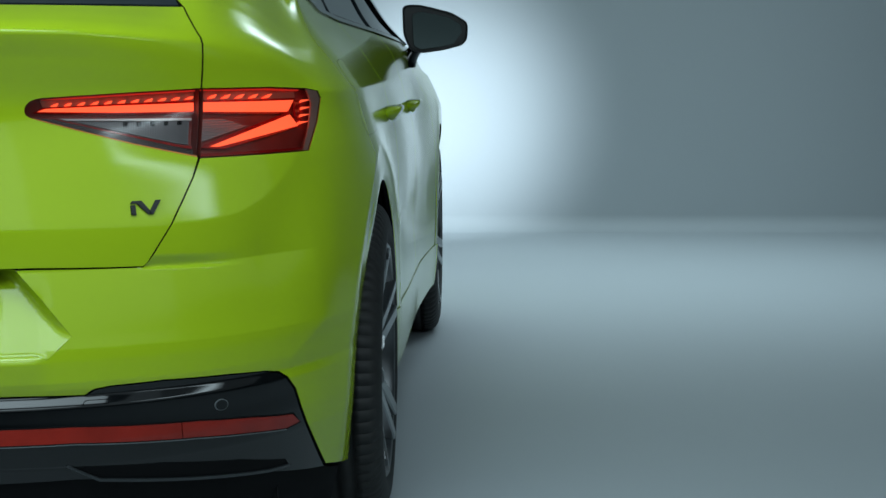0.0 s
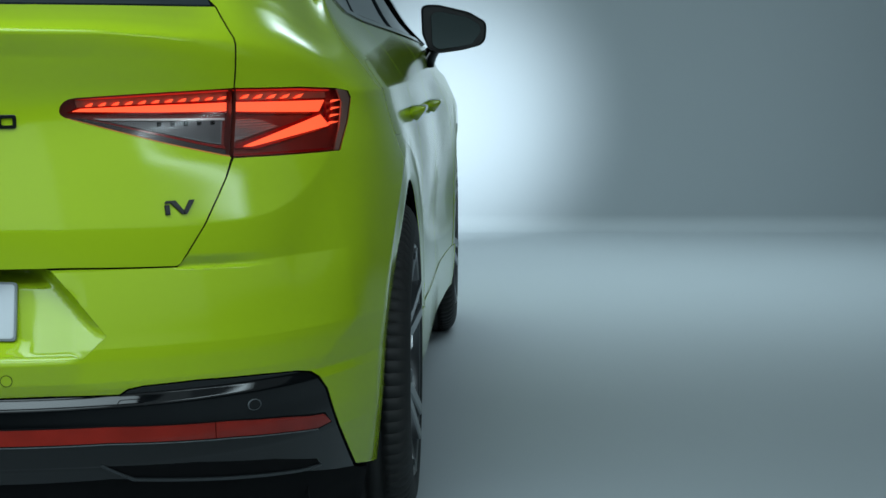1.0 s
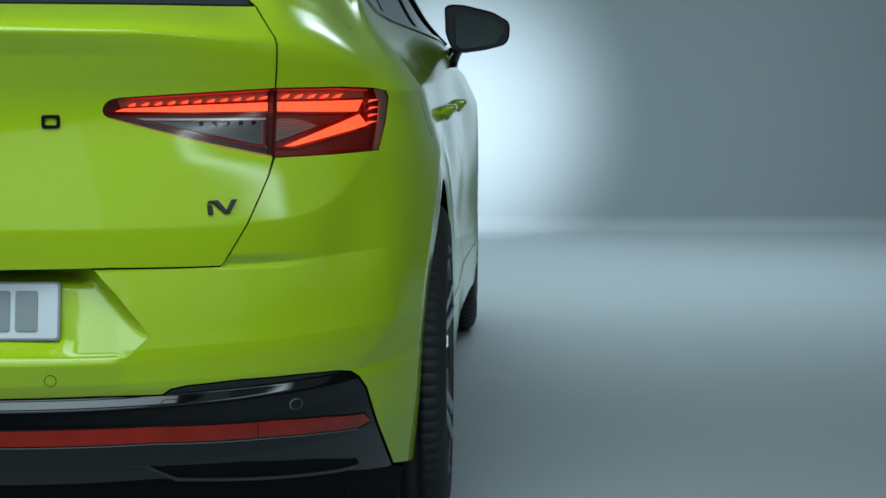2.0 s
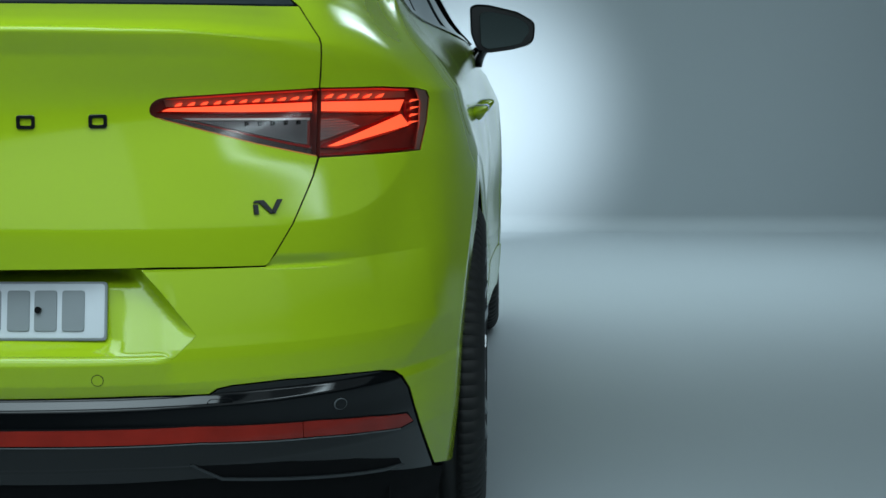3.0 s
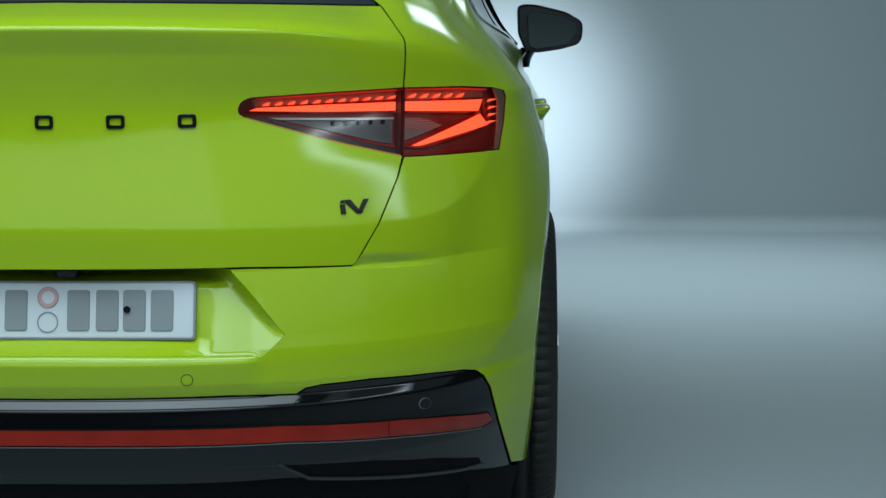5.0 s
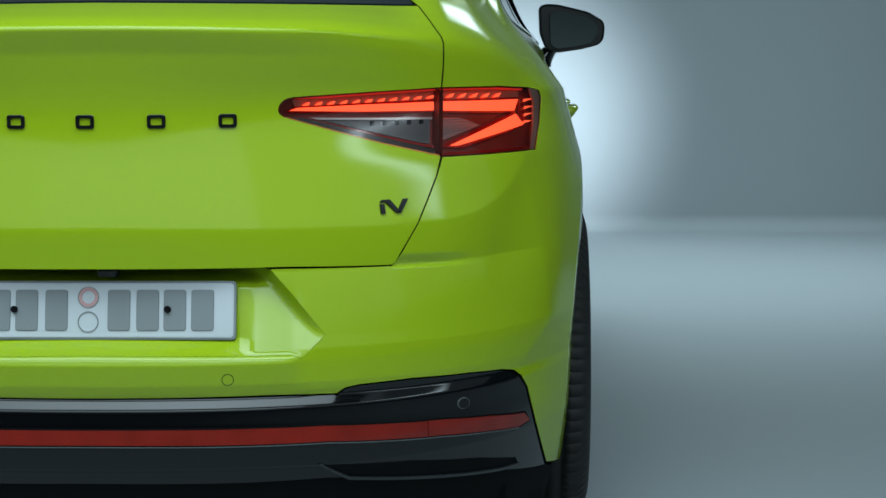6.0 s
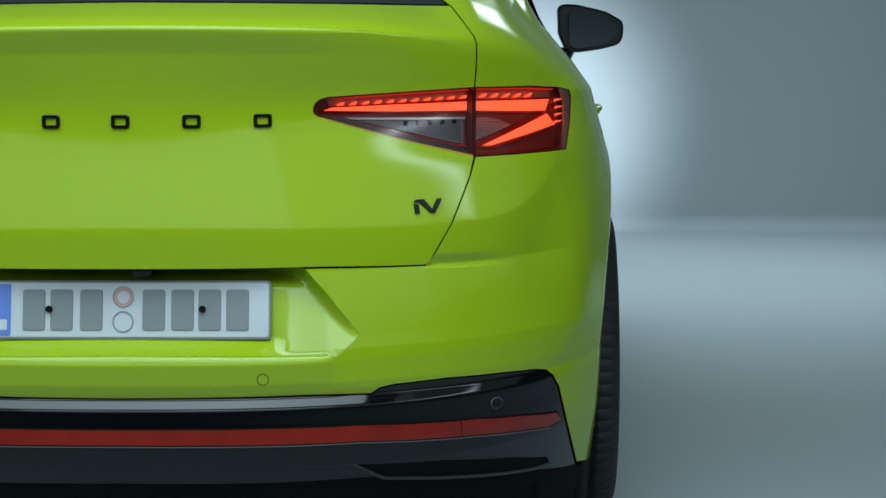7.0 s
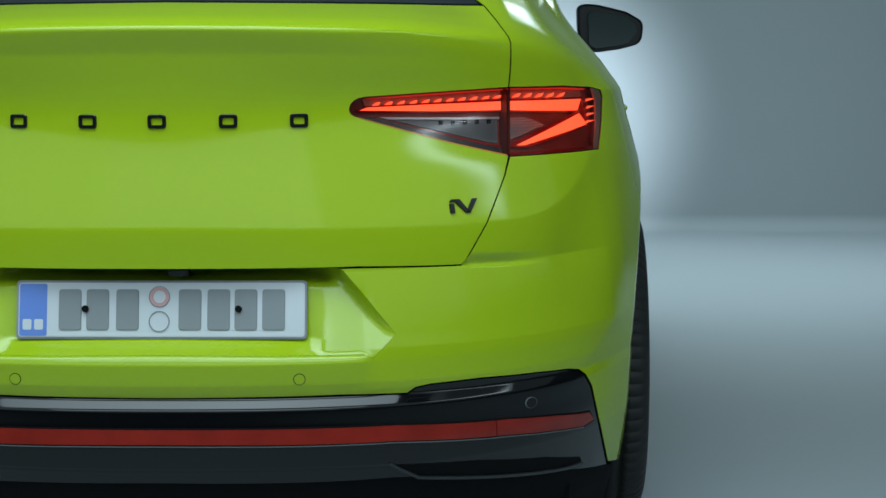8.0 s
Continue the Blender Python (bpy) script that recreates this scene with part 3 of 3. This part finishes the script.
def inset(pts, d):
    """An outline drawn in by d all round."""
    turn = math.copysign(1, sum(pts[k - 1][0] * pts[k][1] - pts[k][0] * pts[k - 1][1] for k in range(len(pts))))
    out = []
    for k, q in enumerate(pts):
        p, q, r = Vector(pts[k - 1]), Vector(q), Vector(pts[(k + 1) % len(pts)])
        u, v = (q - p).normalized(), (r - q).normalized()
        m = Vector((-u.y - v.y, u.x + v.x)) * turn
        m /= max(0.3, m.dot(Vector((-u.y, u.x)) * turn))
        out.append(tuple(q + m * d))
    return out


def lamp_wall(name, pts, top, bottom, material_, parent, side):
    """The upright wall of a lamp housing along an outline."""
    poly = flip(dense(pts, "x", step=0.006), side)
    a, z = np.array([p[0] for p in poly]), np.array([p[1] for p in poly])
    bm = bmesh.new()
    rows = [[bm.verts.new(c) for c in skin(a, z, o)] for o in (top, bottom)]
    n = len(poly)
    for k in range(n):
        bm.faces.new([rows[0][k], rows[0][(k + 1) % n], rows[1][(k + 1) % n], rows[1][k]]).smooth = True
    bmesh.ops.recalc_face_normals(bm, faces=bm.faces[:])
    return part(name, bm, material_, parent)


def flutes(a, z):
    """Fine upright ribs of the clear part."""
    return 0.0016 * np.abs(np.sin(abs(skin(a, z)[..., 0]) * 760))


def ribs(a, z):
    """Fine level ribs of the clear reflector."""
    return 0.0007 * np.abs(np.sin(z * 640))


for side in (1, -1):
    inner = inset([(0.6275, 0.8935), (0.523, 0.9213), (0.419, 0.9523), (0.362, 0.9698), (0.350, 0.9742), (0.3430, 0.9790), (0.3405, 0.9850), (0.3412, 0.9915), (0.3445, 0.9985), (0.350, 1.0040), (0.358, 1.0078), (0.369, 1.0100), (0.419, 1.0128), (0.52, 1.0178), (0.6275, 1.0219)], -0.0008)
    outer = inset([(0.6295, 1.0219), (0.739, 1.0199), (0.796, 1.0140), (0.8187, 1.0074), (0.8245, 0.992), (0.821, 0.9445), (0.811, 0.8905), (0.631, 0.8915)], -0.0008)
    inner, outer = [(min(x, 0.6262), z) for x, z in inner], [(max(x, 0.6312), z) for x, z in outer]
    lamp = lamp_piece("tail_light", inset(inner, 0.001), -0.021, LAMP_BED, car, side, label="lit red tail light on the tailgate")
    lamp_piece("light_bar", [(0.364, 0.9845), (0.378, 0.9895), (0.50, 0.993), (0.6225, 0.9945), (0.6225, 0.9785), (0.50, 0.9805)], -0.012, LED, lamp, side)
    lamp_piece("bar_bezel", [(0.355, 0.982), (0.374, 0.992), (0.50, 0.9965), (0.6255, 0.9985), (0.6255, 0.974), (0.50, 0.9765)], -0.0155, RED, lamp, side)
    lamp_piece("clear_reflector", [(0.425, 0.9655), (0.618, 0.9615), (0.6185, 0.917), (0.60, 0.920)], -0.0185, CHROME, lamp, side, extra=flutes, da=0.055, dz=0.004)
    for k in range(5):
        x = 0.512 + 0.0225 * k
        lamp_piece("reflector_block", [(x - 0.003, 0.9625), (x + 0.003, 0.9625), (x + 0.003, 0.9545), (x - 0.003, 0.9545)], -0.0145, DARK, lamp, side, da=1)
    lamp_piece("upper_bed", [(0.37, 1.004), (0.42, 1.0065), (0.52, 1.0115), (0.6255, 1.0155), (0.6255, 0.9975), (0.50, 0.9955), (0.374, 0.991)], -0.0165, DUSK, lamp, side)
    lamp_piece("reflector_edge", [(0.40, 0.9715), (0.621, 0.9655), (0.621, 0.9615), (0.415, 0.9675)], -0.014, SILVER, lamp, side)
    lamp_piece("lower_trim", [(0.40, 0.9695), (0.60, 0.9180), (0.6235, 0.9130), (0.6235, 0.9085), (0.59, 0.9160), (0.388, 0.9715)], -0.013, RED, lamp, side)
    lamp_piece("lower_wedge", [(0.356, 0.9745), (0.392, 0.9700), (0.60, 0.9125), (0.6235, 0.9060), (0.6235, 0.8975), (0.523, 0.9248)], -0.010, SMOKE_GREY, lamp, side)
    lamp_piece("top_trim", [(0.37, 1.0055), (0.42, 1.009), (0.52, 1.014), (0.622, 1.018), (0.622, 1.0155), (0.52, 1.0115), (0.42, 1.0065)], -0.006, LED_DIM, lamp, side)
    for k in range(11):
        x = 0.392 + 0.0222 * k
        zc = 0.9965 + 0.0075 * k / 10
        lamp_piece("marker", [(x - 0.006, zc - 0.0034), (x + 0.004, zc - 0.0030), (x + 0.0070, zc + 0.0024), (x + 0.001, zc + 0.0008)], -0.008, LED, lamp, side, da=1)
    lamp_wall("housing_wall", inset(inner, 0.0010), -0.0012, -0.0225, DARK_RED, lamp, side)
    lamp_piece("lens_edge", [(0.6262, 0.8965), (0.523, 0.9236), (0.419, 0.9546), (0.356, 0.9738), (0.353, 0.9729), (0.419, 0.9524), (0.523, 0.9214), (0.6262, 0.8938)], -0.0008, AMBER_EDGE, lamp, side, thick=0.001)
    lamp_piece("lens", inner, -0.0005, LENS, lamp, side, thick=0.0012)
    lamp = lamp_piece("tail_light", inset(outer, 0.001), -0.022, LAMP_BED, car, side, label="lit red tail light on the rear corner")
    lamp_piece("light_bar", [(0.6328, 0.9945), (0.787, 0.9905), (0.779, 0.9695), (0.6328, 0.978)], -0.012, LED, lamp, side)
    lamp_piece("bar_bezel", [(0.632, 0.9985), (0.793, 0.9945), (0.784, 0.9645), (0.632, 0.974)], -0.0155, RED, lamp, side)
    lamp_piece("light_bar", [(0.654, 0.912), (0.782, 0.9625), (0.790, 0.951), (0.7975, 0.940), (0.670, 0.911)], -0.012, LED, lamp, side)
    lamp_piece("bar_bezel", [(0.640, 0.909), (0.646, 0.916), (0.782, 0.9675), (0.7935, 0.952), (0.803, 0.937), (0.68, 0.905)], -0.0155, RED, lamp, side)
    lamp_piece("upper_bed", [(0.632, 1.016), (0.739, 1.014), (0.79, 1.009), (0.792, 0.9940), (0.632, 0.9975)], -0.0165, DUSK, lamp, side)
    lamp_piece("light_corner", [(0.788, 0.989), (0.7945, 0.990), (0.8015, 0.944), (0.7895, 0.963)], -0.010, RED, lamp, side, da=1)
    lamp_piece("clear_reflector", [(0.6345, 0.962), (0.67, 0.962), (0.688, 0.957), (0.714, 0.945), (0.6355, 0.9185)], -0.0185, CLEAR, lamp, side, extra=ribs, da=0.10, dz=0.0006)
    lamp_piece("lower_trim", [(0.633, 0.899), (0.806, 0.898), (0.804, 0.893), (0.633, 0.894)], -0.008, RED, lamp, side)
    lamp_piece("top_trim", [(0.632, 1.0185), (0.739, 1.0165), (0.79, 1.011), (0.79, 1.009), (0.739, 1.0140), (0.632, 1.0160)], -0.006, LED_DIM, lamp, side)
    for k in range(5):
        x = 0.652 + 0.0225 * k
        zc = 1.0055 - 0.0028 * k / 4
        lamp_piece("marker", [(x - 0.007, zc - 0.0045), (x + 0.002, zc - 0.0040), (x + 0.0070, zc + 0.0032), (x + 0.001, zc + 0.0014)], -0.008, LED, lamp, side, da=1)
    for z1, x1 in ((0.9885, 0.805), (0.974, 0.805), (0.960, 0.8045), (0.946, 0.803)):
        lamp_piece("marker", [(x1 - 0.009, z1 - 0.0030), (x1 + 0.008, z1 + 0.0010), (x1 - 0.008, z1 + 0.002)], -0.006, LED, lamp, side, da=1)
    lamp_wall("housing_wall", inset(outer, 0.0010), -0.0012, -0.0235, DARK_RED, lamp, side)
    lamp_piece("smoked_end", [(0.800, 1.0120), (0.8185, 1.0066), (0.8240, 0.992), (0.8204, 0.9445), (0.8106, 0.8920), (0.8035, 0.8920), (0.809, 0.938), (0.810, 0.985)], -0.0035, SMOKE, lamp, side, thick=0.003)
    lamp_piece("lens_edge", [(0.8238, 0.992), (0.8202, 0.9445), (0.8102, 0.8915), (0.8114, 0.8910), (0.8215, 0.9445), (0.8250, 0.992)], -0.0008, AMBER_EDGE, lamp, side, thick=0.001)
    lamp_piece("lens", outer, -0.0005, LENS, lamp, side, thick=0.0012)


# ---- badges and number plate ----
def block(pts, depth, bevel=0.0012):
    """A raised shape in the x-z plane that stands towards the back."""
    bm = bmesh.new()
    f = bm.faces.new([bm.verts.new((x, 0, z)) for x, z in pts])
    r = bmesh.ops.extrude_face_region(bm, geom=[f])
    vs = [v for v in r["geom"] if isinstance(v, bmesh.types.BMVert)]
    bmesh.ops.translate(bm, verts=vs, vec=(0, -depth, 0))
    bmesh.ops.recalc_face_normals(bm, faces=bm.faces[:])
    if bevel:
        edges = [e for e in bm.edges if all(v.co.y < -depth * 0.5 for v in e.verts)]
        bmesh.ops.bevel(bm, geom=edges, offset=bevel, segments=2, affect="EDGES")
    return bm


def stuck(name, bm, x, z, material_, parent):
    """A raised mark set on the body's skin at x, z and turned with it."""
    a = float(by_x(np.array([x]), np.array([z]))[0])
    p, q, r, t = skin(a, z), skin(a + 0.3, z), skin(a - 0.3, z), skin(a, z + 0.005)
    ux = Vector(q - r).normalized()
    uz = Vector(t - p).normalized()
    uy = uz.cross(ux).normalized()
    ob = part(name, bm, material_, parent)
    ob.matrix_basis = Matrix((ux, uy, ux.cross(uy))).transposed().to_4x4()
    ob.matrix_basis.translation = Vector(p)
    return ob


def loop_block(outer, inner, depth):
    """A raised flat loop between two outlines of like count, that stands towards the back."""
    bm = bmesh.new()
    ring = [[bm.verts.new((x, y, z)) for x, z in pts] for pts, y in ((outer, 0), (outer, -depth + 0.001), ([(x * 0.94, z * 0.93) for x, z in outer], -depth), ([(x * 1.07, z * 1.12) for x, z in inner], -depth), (inner, -depth + 0.001), (inner, 0))]
    n = len(outer)
    for p, q in zip(ring, ring[1:]):
        for k in range(n):
            bm.faces.new([p[k], p[(k + 1) % n], q[(k + 1) % n], q[k]])
    bmesh.ops.recalc_face_normals(bm, faces=bm.faces[:])
    return bm


def oblong(w, h):
    return [(-w, -h), (w, -h), (w, h), (-w, h)]


for x in (-0.251, -0.122, 0.003, 0.129, 0.253):
    stuck("badge_loop", loop_block(soft(oblong(0.0165, 0.0125), 0.006), soft(oblong(0.0098, 0.0062), 0.003), 0.004), x, 0.969, BADGE, tailgate)
stuck("badge_bar", block(soft([(-0.0297, -0.0125), (-0.020, -0.0125), (-0.020, 0.0055), (-0.0297, 0.0055)], 0.001), 0.004), 0.5445, 0.807, BADGE, tailgate)
for pts in ([(-0.0297, 0.0088), (-0.0255, 0.0135), (-0.0075, 0.0135), (-0.0115, 0.0085)], [(-0.0175, 0.0085), (-0.0075, 0.0135), (0.0128, -0.0125), (0.0030, -0.0125)], [(0.0030, -0.0125), (0.0128, -0.0125), (0.031, 0.0135), (0.0200, 0.0135)]):
    stuck("badge_bar", block(soft(pts, 0.0008), 0.004, 0.0008), 0.5445, 0.807, BADGE, tailgate)

plate = thing("number_plate", "white number plate with blue end band in the bumper", "number plate", pose(0.003, -0.0375, 0.6285, -11.0, 0, 0))
part("plate_frame", block(soft([(-0.263, -0.053), (0.263, -0.053), (0.263, 0.053), (-0.263, 0.053)], 0.008), 0.008), FRAME, plate)
part("plate_sheet", block(soft([(-0.259, -0.049), (0.259, -0.049), (0.259, 0.049), (-0.259, 0.049)], 0.007), 0.0095, 0.0008), WHITE, plate)
band = part("blue_band", block(soft([(-0.257, -0.047), (-0.207, -0.047), (-0.207, 0.047), (-0.257, 0.047)], 0.004), 0.0100, 0.0003), BLUE, plate)
for dx in (-0.243, -0.222):
    b = part("band_mark", block(soft([(dx - 0.008, -0.036), (dx + 0.008, -0.036), (dx + 0.008, -0.017), (dx - 0.008, -0.017)], 0.003), 0.0104, 0.0002), WHITE, plate)
for x in (-0.165, -0.115, -0.061, 0.052, 0.104, 0.153, 0.203):
    part("raised_bar", block(soft([(x - 0.0205, -0.037), (x + 0.0205, -0.037), (x + 0.0205, 0.037), (x - 0.0205, 0.037)], 0.006), 0.0115, 0.001), GREYINK, plate)


def ring_bm(r1, r2, y0, y1, n=32):
    bm = bmesh.new()
    prof_ = [(r1, y0), (r1, y1), (r2, y1), (r2, y0)]
    rows = [[bm.verts.new((r * math.cos(2 * math.pi * k / n), y, r * math.sin(2 * math.pi * k / n))) for k in range(n)] for r, y in prof_]
    for p, q in zip(rows, rows[1:]):
        for k in range(n):
            bm.faces.new([p[k], p[(k + 1) % n], q[(k + 1) % n], q[k]])
    bmesh.ops.recalc_face_normals(bm, faces=bm.faces[:])
    return bm


for x, z, r1, r2, mt, nm in ((-0.0035, 0.0235, 0.0115, 0.0175, PINK, "seal_ring"), (-0.0035, 0.0235, 0.0005, 0.005, WHITE, "seal_dot"), (-0.0035, -0.021, 0.017, 0.019, FRAME, "empty_seal"), (-0.0035, 0.0235, 0.0178, 0.0192, FRAME, "seal_edge")):
    ob = part(nm, ring_bm(r1, r2, -0.0090, -0.0112), mt, plate)
    ob.matrix_basis = pose(x, 0, z)
for x in (-0.137, 0.140):
    ob = part("bolt", ring_bm(0.0004, 0.0062, -0.009, -0.0165, 16), DARK, plate)
    ob.matrix_basis = pose(x, 0, 0.0015)
bm = bmesh.new()
bmesh.ops.create_cube(bm, size=1, matrix=pose(0.035, -0.035, 0.698) @ Matrix.Diagonal((0.036, 0.03, 0.014, 1)))
bmesh.ops.bevel(bm, geom=bm.edges[:], offset=0.003, segments=2, affect="EDGES")
part("plate_lamp", bm, PLASTIC, car)


# ---- wheels ----
def lathe(profile, angles):
    """A ring turned about the x axis from (x, radius) points; a third value sinks it at the grooves' angles."""
    bm = bmesh.new()
    rings = []
    for x, r, *g in profile:
        rings.append([bm.verts.new((x, (r - (g[0] if g and cutting else 0)) * math.cos(t), (r - (g[0] if g and cutting else 0)) * math.sin(t))) for t, cutting in angles])
    n = len(angles)
    for p, q in zip(rings, rings[1:]):
        for k in range(n):
            bm.faces.new([p[k], p[(k + 1) % n], q[(k + 1) % n], q[k]]).smooth = True
    bmesh.ops.recalc_face_normals(bm, faces=bm.faces[:])
    return bm


PITCH = 84
tread = [((k + o) * 2 * math.pi / PITCH, c) for k in range(PITCH) for o, c in ((0, False), (0.91, False), (0.925, True), (0.985, True))]
plain = [(k * 2 * math.pi / 72, False) for k in range(72)]
TYRE = [(-0.108, 0.268), (-0.122, 0.285), (-0.1275, 0.315), (-0.122, 0.340), (-0.112, 0.3555, 0.0006), (-0.098, 0.3635, 0.0018), (-0.078, 0.3668, 0.002)]
for g in (-0.058, -0.020, 0.020, 0.058):
    TYRE += [(g - 0.0055, 0.368), (g - 0.004, 0.361), (g + 0.004, 0.361), (g + 0.0055, 0.368)]
TYRE += [(0.078, 0.3668, 0.002), (0.094, 0.3625, 0.0018), (0.106, 0.3530, 0.0006), (0.115, 0.338), (0.121, 0.318), (0.1215, 0.298), (0.118, 0.283), (0.110, 0.270)]


def spoke_bm(width, skew):
    """One curved blade from hub to rim, its outer face leaning in towards the hub."""
    bm = bmesh.new()
    rows = []
    for t in np.linspace(0, 1, 7):
        r = 0.055 + 0.205 * t
        w = width * (1.0 - 0.25 * t)
        x = 0.078 + 0.046 * t ** 0.7
        c = skew * t * (1 - 0.3 * t)
        rows.append([bm.verts.new((x - dx, c + s * w, r)) for dx, s in ((0.004, -1), (0, -0.75), (0, 0.75), (0.004, 1), (0.035, 0.9), (0.035, -0.9))])
    for p, q in zip(rows, rows[1:]):
        for k in range(6):
            bm.faces.new([p[k], p[(k + 1) % 6], q[(k + 1) % 6], q[k]])
    bm.faces.new(rows[0])
    bm.faces.new(rows[-1][::-1])
    bmesh.ops.recalc_face_normals(bm, faces=bm.faces[:])
    return bm


for y, x_hub, turn in ((0.98, 0.815, 8), (WHEEL_F, 0.837, 31)):
    for side in (1, -1):
        w = part("wheel", lathe([(0.112, 0.274), (0.118, 0.267), (0.112, 0.258), (0.085, 0.252), (0.0, 0.245), (-0.10, 0.25), (-0.108, 0.272)], plain), ALLOY, car, "dark alloy wheel with bright machined spokes")
        w.matrix_basis = pose(x_hub * side, y, 0.3685, 0, 0, 0 if side > 0 else 180) @ pose(0, 0, 0, turn, 0, 0)
        part("tyre", lathe(TYRE, tread), RUBBER, w)
        part("hub", lathe([(0.045, 0.075), (0.070, 0.068), (0.078, 0.05), (0.080, 0.001)], plain), ALLOY, w)
        part("brake_disc", lathe([(0.0, 0.175), (0.012, 0.175), (0.012, 0.06)], plain), SILVER, w)
        for k in range(5):
            for off, mt, wd in ((-13, MACHINED, 0.021), (13, MACHINED, 0.021)):
                sp = part("spoke", spoke_bm(wd, 0.03 * math.copysign(1, off)), mt, w)
                sp.matrix_basis = pose(0, 0, 0, 72 * k + off, 0, 0)
            ins = part("spoke_insert", spoke_bm(0.030, 0.0), ALLOY, w)
            ins.matrix_basis = pose(-0.012, 0, 0, 72 * k, 0, 0)
        # arch lining
        bm = bmesh.new()
        n = 24
        cols = [[bm.verts.new((side * x, y + r * math.cos(t), 0.368 + r * math.sin(t))) for x, r in ((0.905 - 0.06 * smooth(2.1, 2.9, t), 0.422), (0.88 - 0.05 * smooth(2.1, 2.9, t), 0.435), (0.58, 0.435), (0.58, 0.10))] for t in np.linspace(radians(-22), radians(202), n)]
        for p, q in zip(cols, cols[1:]):
            for k in range(3):
                bm.faces.new([p[k], p[k + 1], q[k + 1], q[k]])
        part("arch_lining", bm, DARK, car)


# ---- door mirrors ----
def pod(outline, rings, side, tilt=0.0, swing=0.0):
    """A rounded housing from one outline scaled about its middle along y."""
    bm = bmesh.new()
    cx, cz = sum(p[0] for p in outline) / len(outline), sum(p[1] for p in outline) / len(outline)
    rows = [[bm.verts.new((side * (cx + (x - cx) * k - dx), y + tilt * (cz - z) + swing * (x - cx), cz + (z - cz) * k)) for x, z in outline] for y, k, dx in rings]
    n = len(outline)
    for p, q in zip(rows, rows[1:]):
        for k in range(n):
            bm.faces.new([p[k], p[(k + 1) % n], q[(k + 1) % n], q[k]]).smooth = True
    bm.faces.new(rows[0])
    bm.faces.new(rows[-1][::-1])
    bmesh.ops.recalc_face_normals(bm, faces=bm.faces[:])
    return bm


POD = soft([(0.865, 1.213), (0.887, 1.221), (0.927, 1.219), (1.025, 1.195), (1.076, 1.165), (1.0815, 1.146), (1.078, 1.105), (1.063, 1.086), (1.006, 1.071), (0.927, 1.060), (0.889, 1.0715), (0.868, 1.124)], 0.012, 3)
PANE = soft([(0.899, 1.188), (0.925, 1.197), (1.02, 1.178), (1.060, 1.152), (1.062, 1.110), (1.05, 1.096), (1.00, 1.083), (0.925, 1.073), (0.903, 1.086)], 0.010, 3)
for side in (1, -1):
    m = part("door_mirror", pod(POD, [(2.962, 0.95, 0), (2.945, 0.975, 0), (2.94, 1.0, 0), (2.99, 1.01, 0), (3.06, 0.97, 0.005), (3.12, 0.82, 0.012), (3.15, 0.5, 0.02)], side), MIRROR_BLACK, car, "satin black door mirror")
    part("mirror_glass", pod(PANE, [(2.951, 1.0, 0), (2.956, 1.02, 0)], side, 0.10, 0.14), MIRROR, m)
    bm = bmesh.new()
    rows = []
    for t in np.linspace(0, 1, 7):
        x, z, hx, hy_ = 0.870 + 0.038 * t ** 1.6, 1.012 + 0.066 * t, 0.036 - 0.008 * t, 0.06 - 0.012 * t
        rows.append([bm.verts.new((side * (x + hx * math.cos(k)), 3.02 + hy_ * math.sin(k), z)) for k in np.linspace(0, 2 * math.pi, 13)[:-1]])
    for p, q in zip(rows, rows[1:]):
        for k in range(12):
            bm.faces.new([p[k], p[(k + 1) % 12], q[(k + 1) % 12], q[k]]).smooth = True
    bmesh.ops.recalc_face_normals(bm, faces=bm.faces[:])
    part("mirror_foot", bm, BLACK, m)
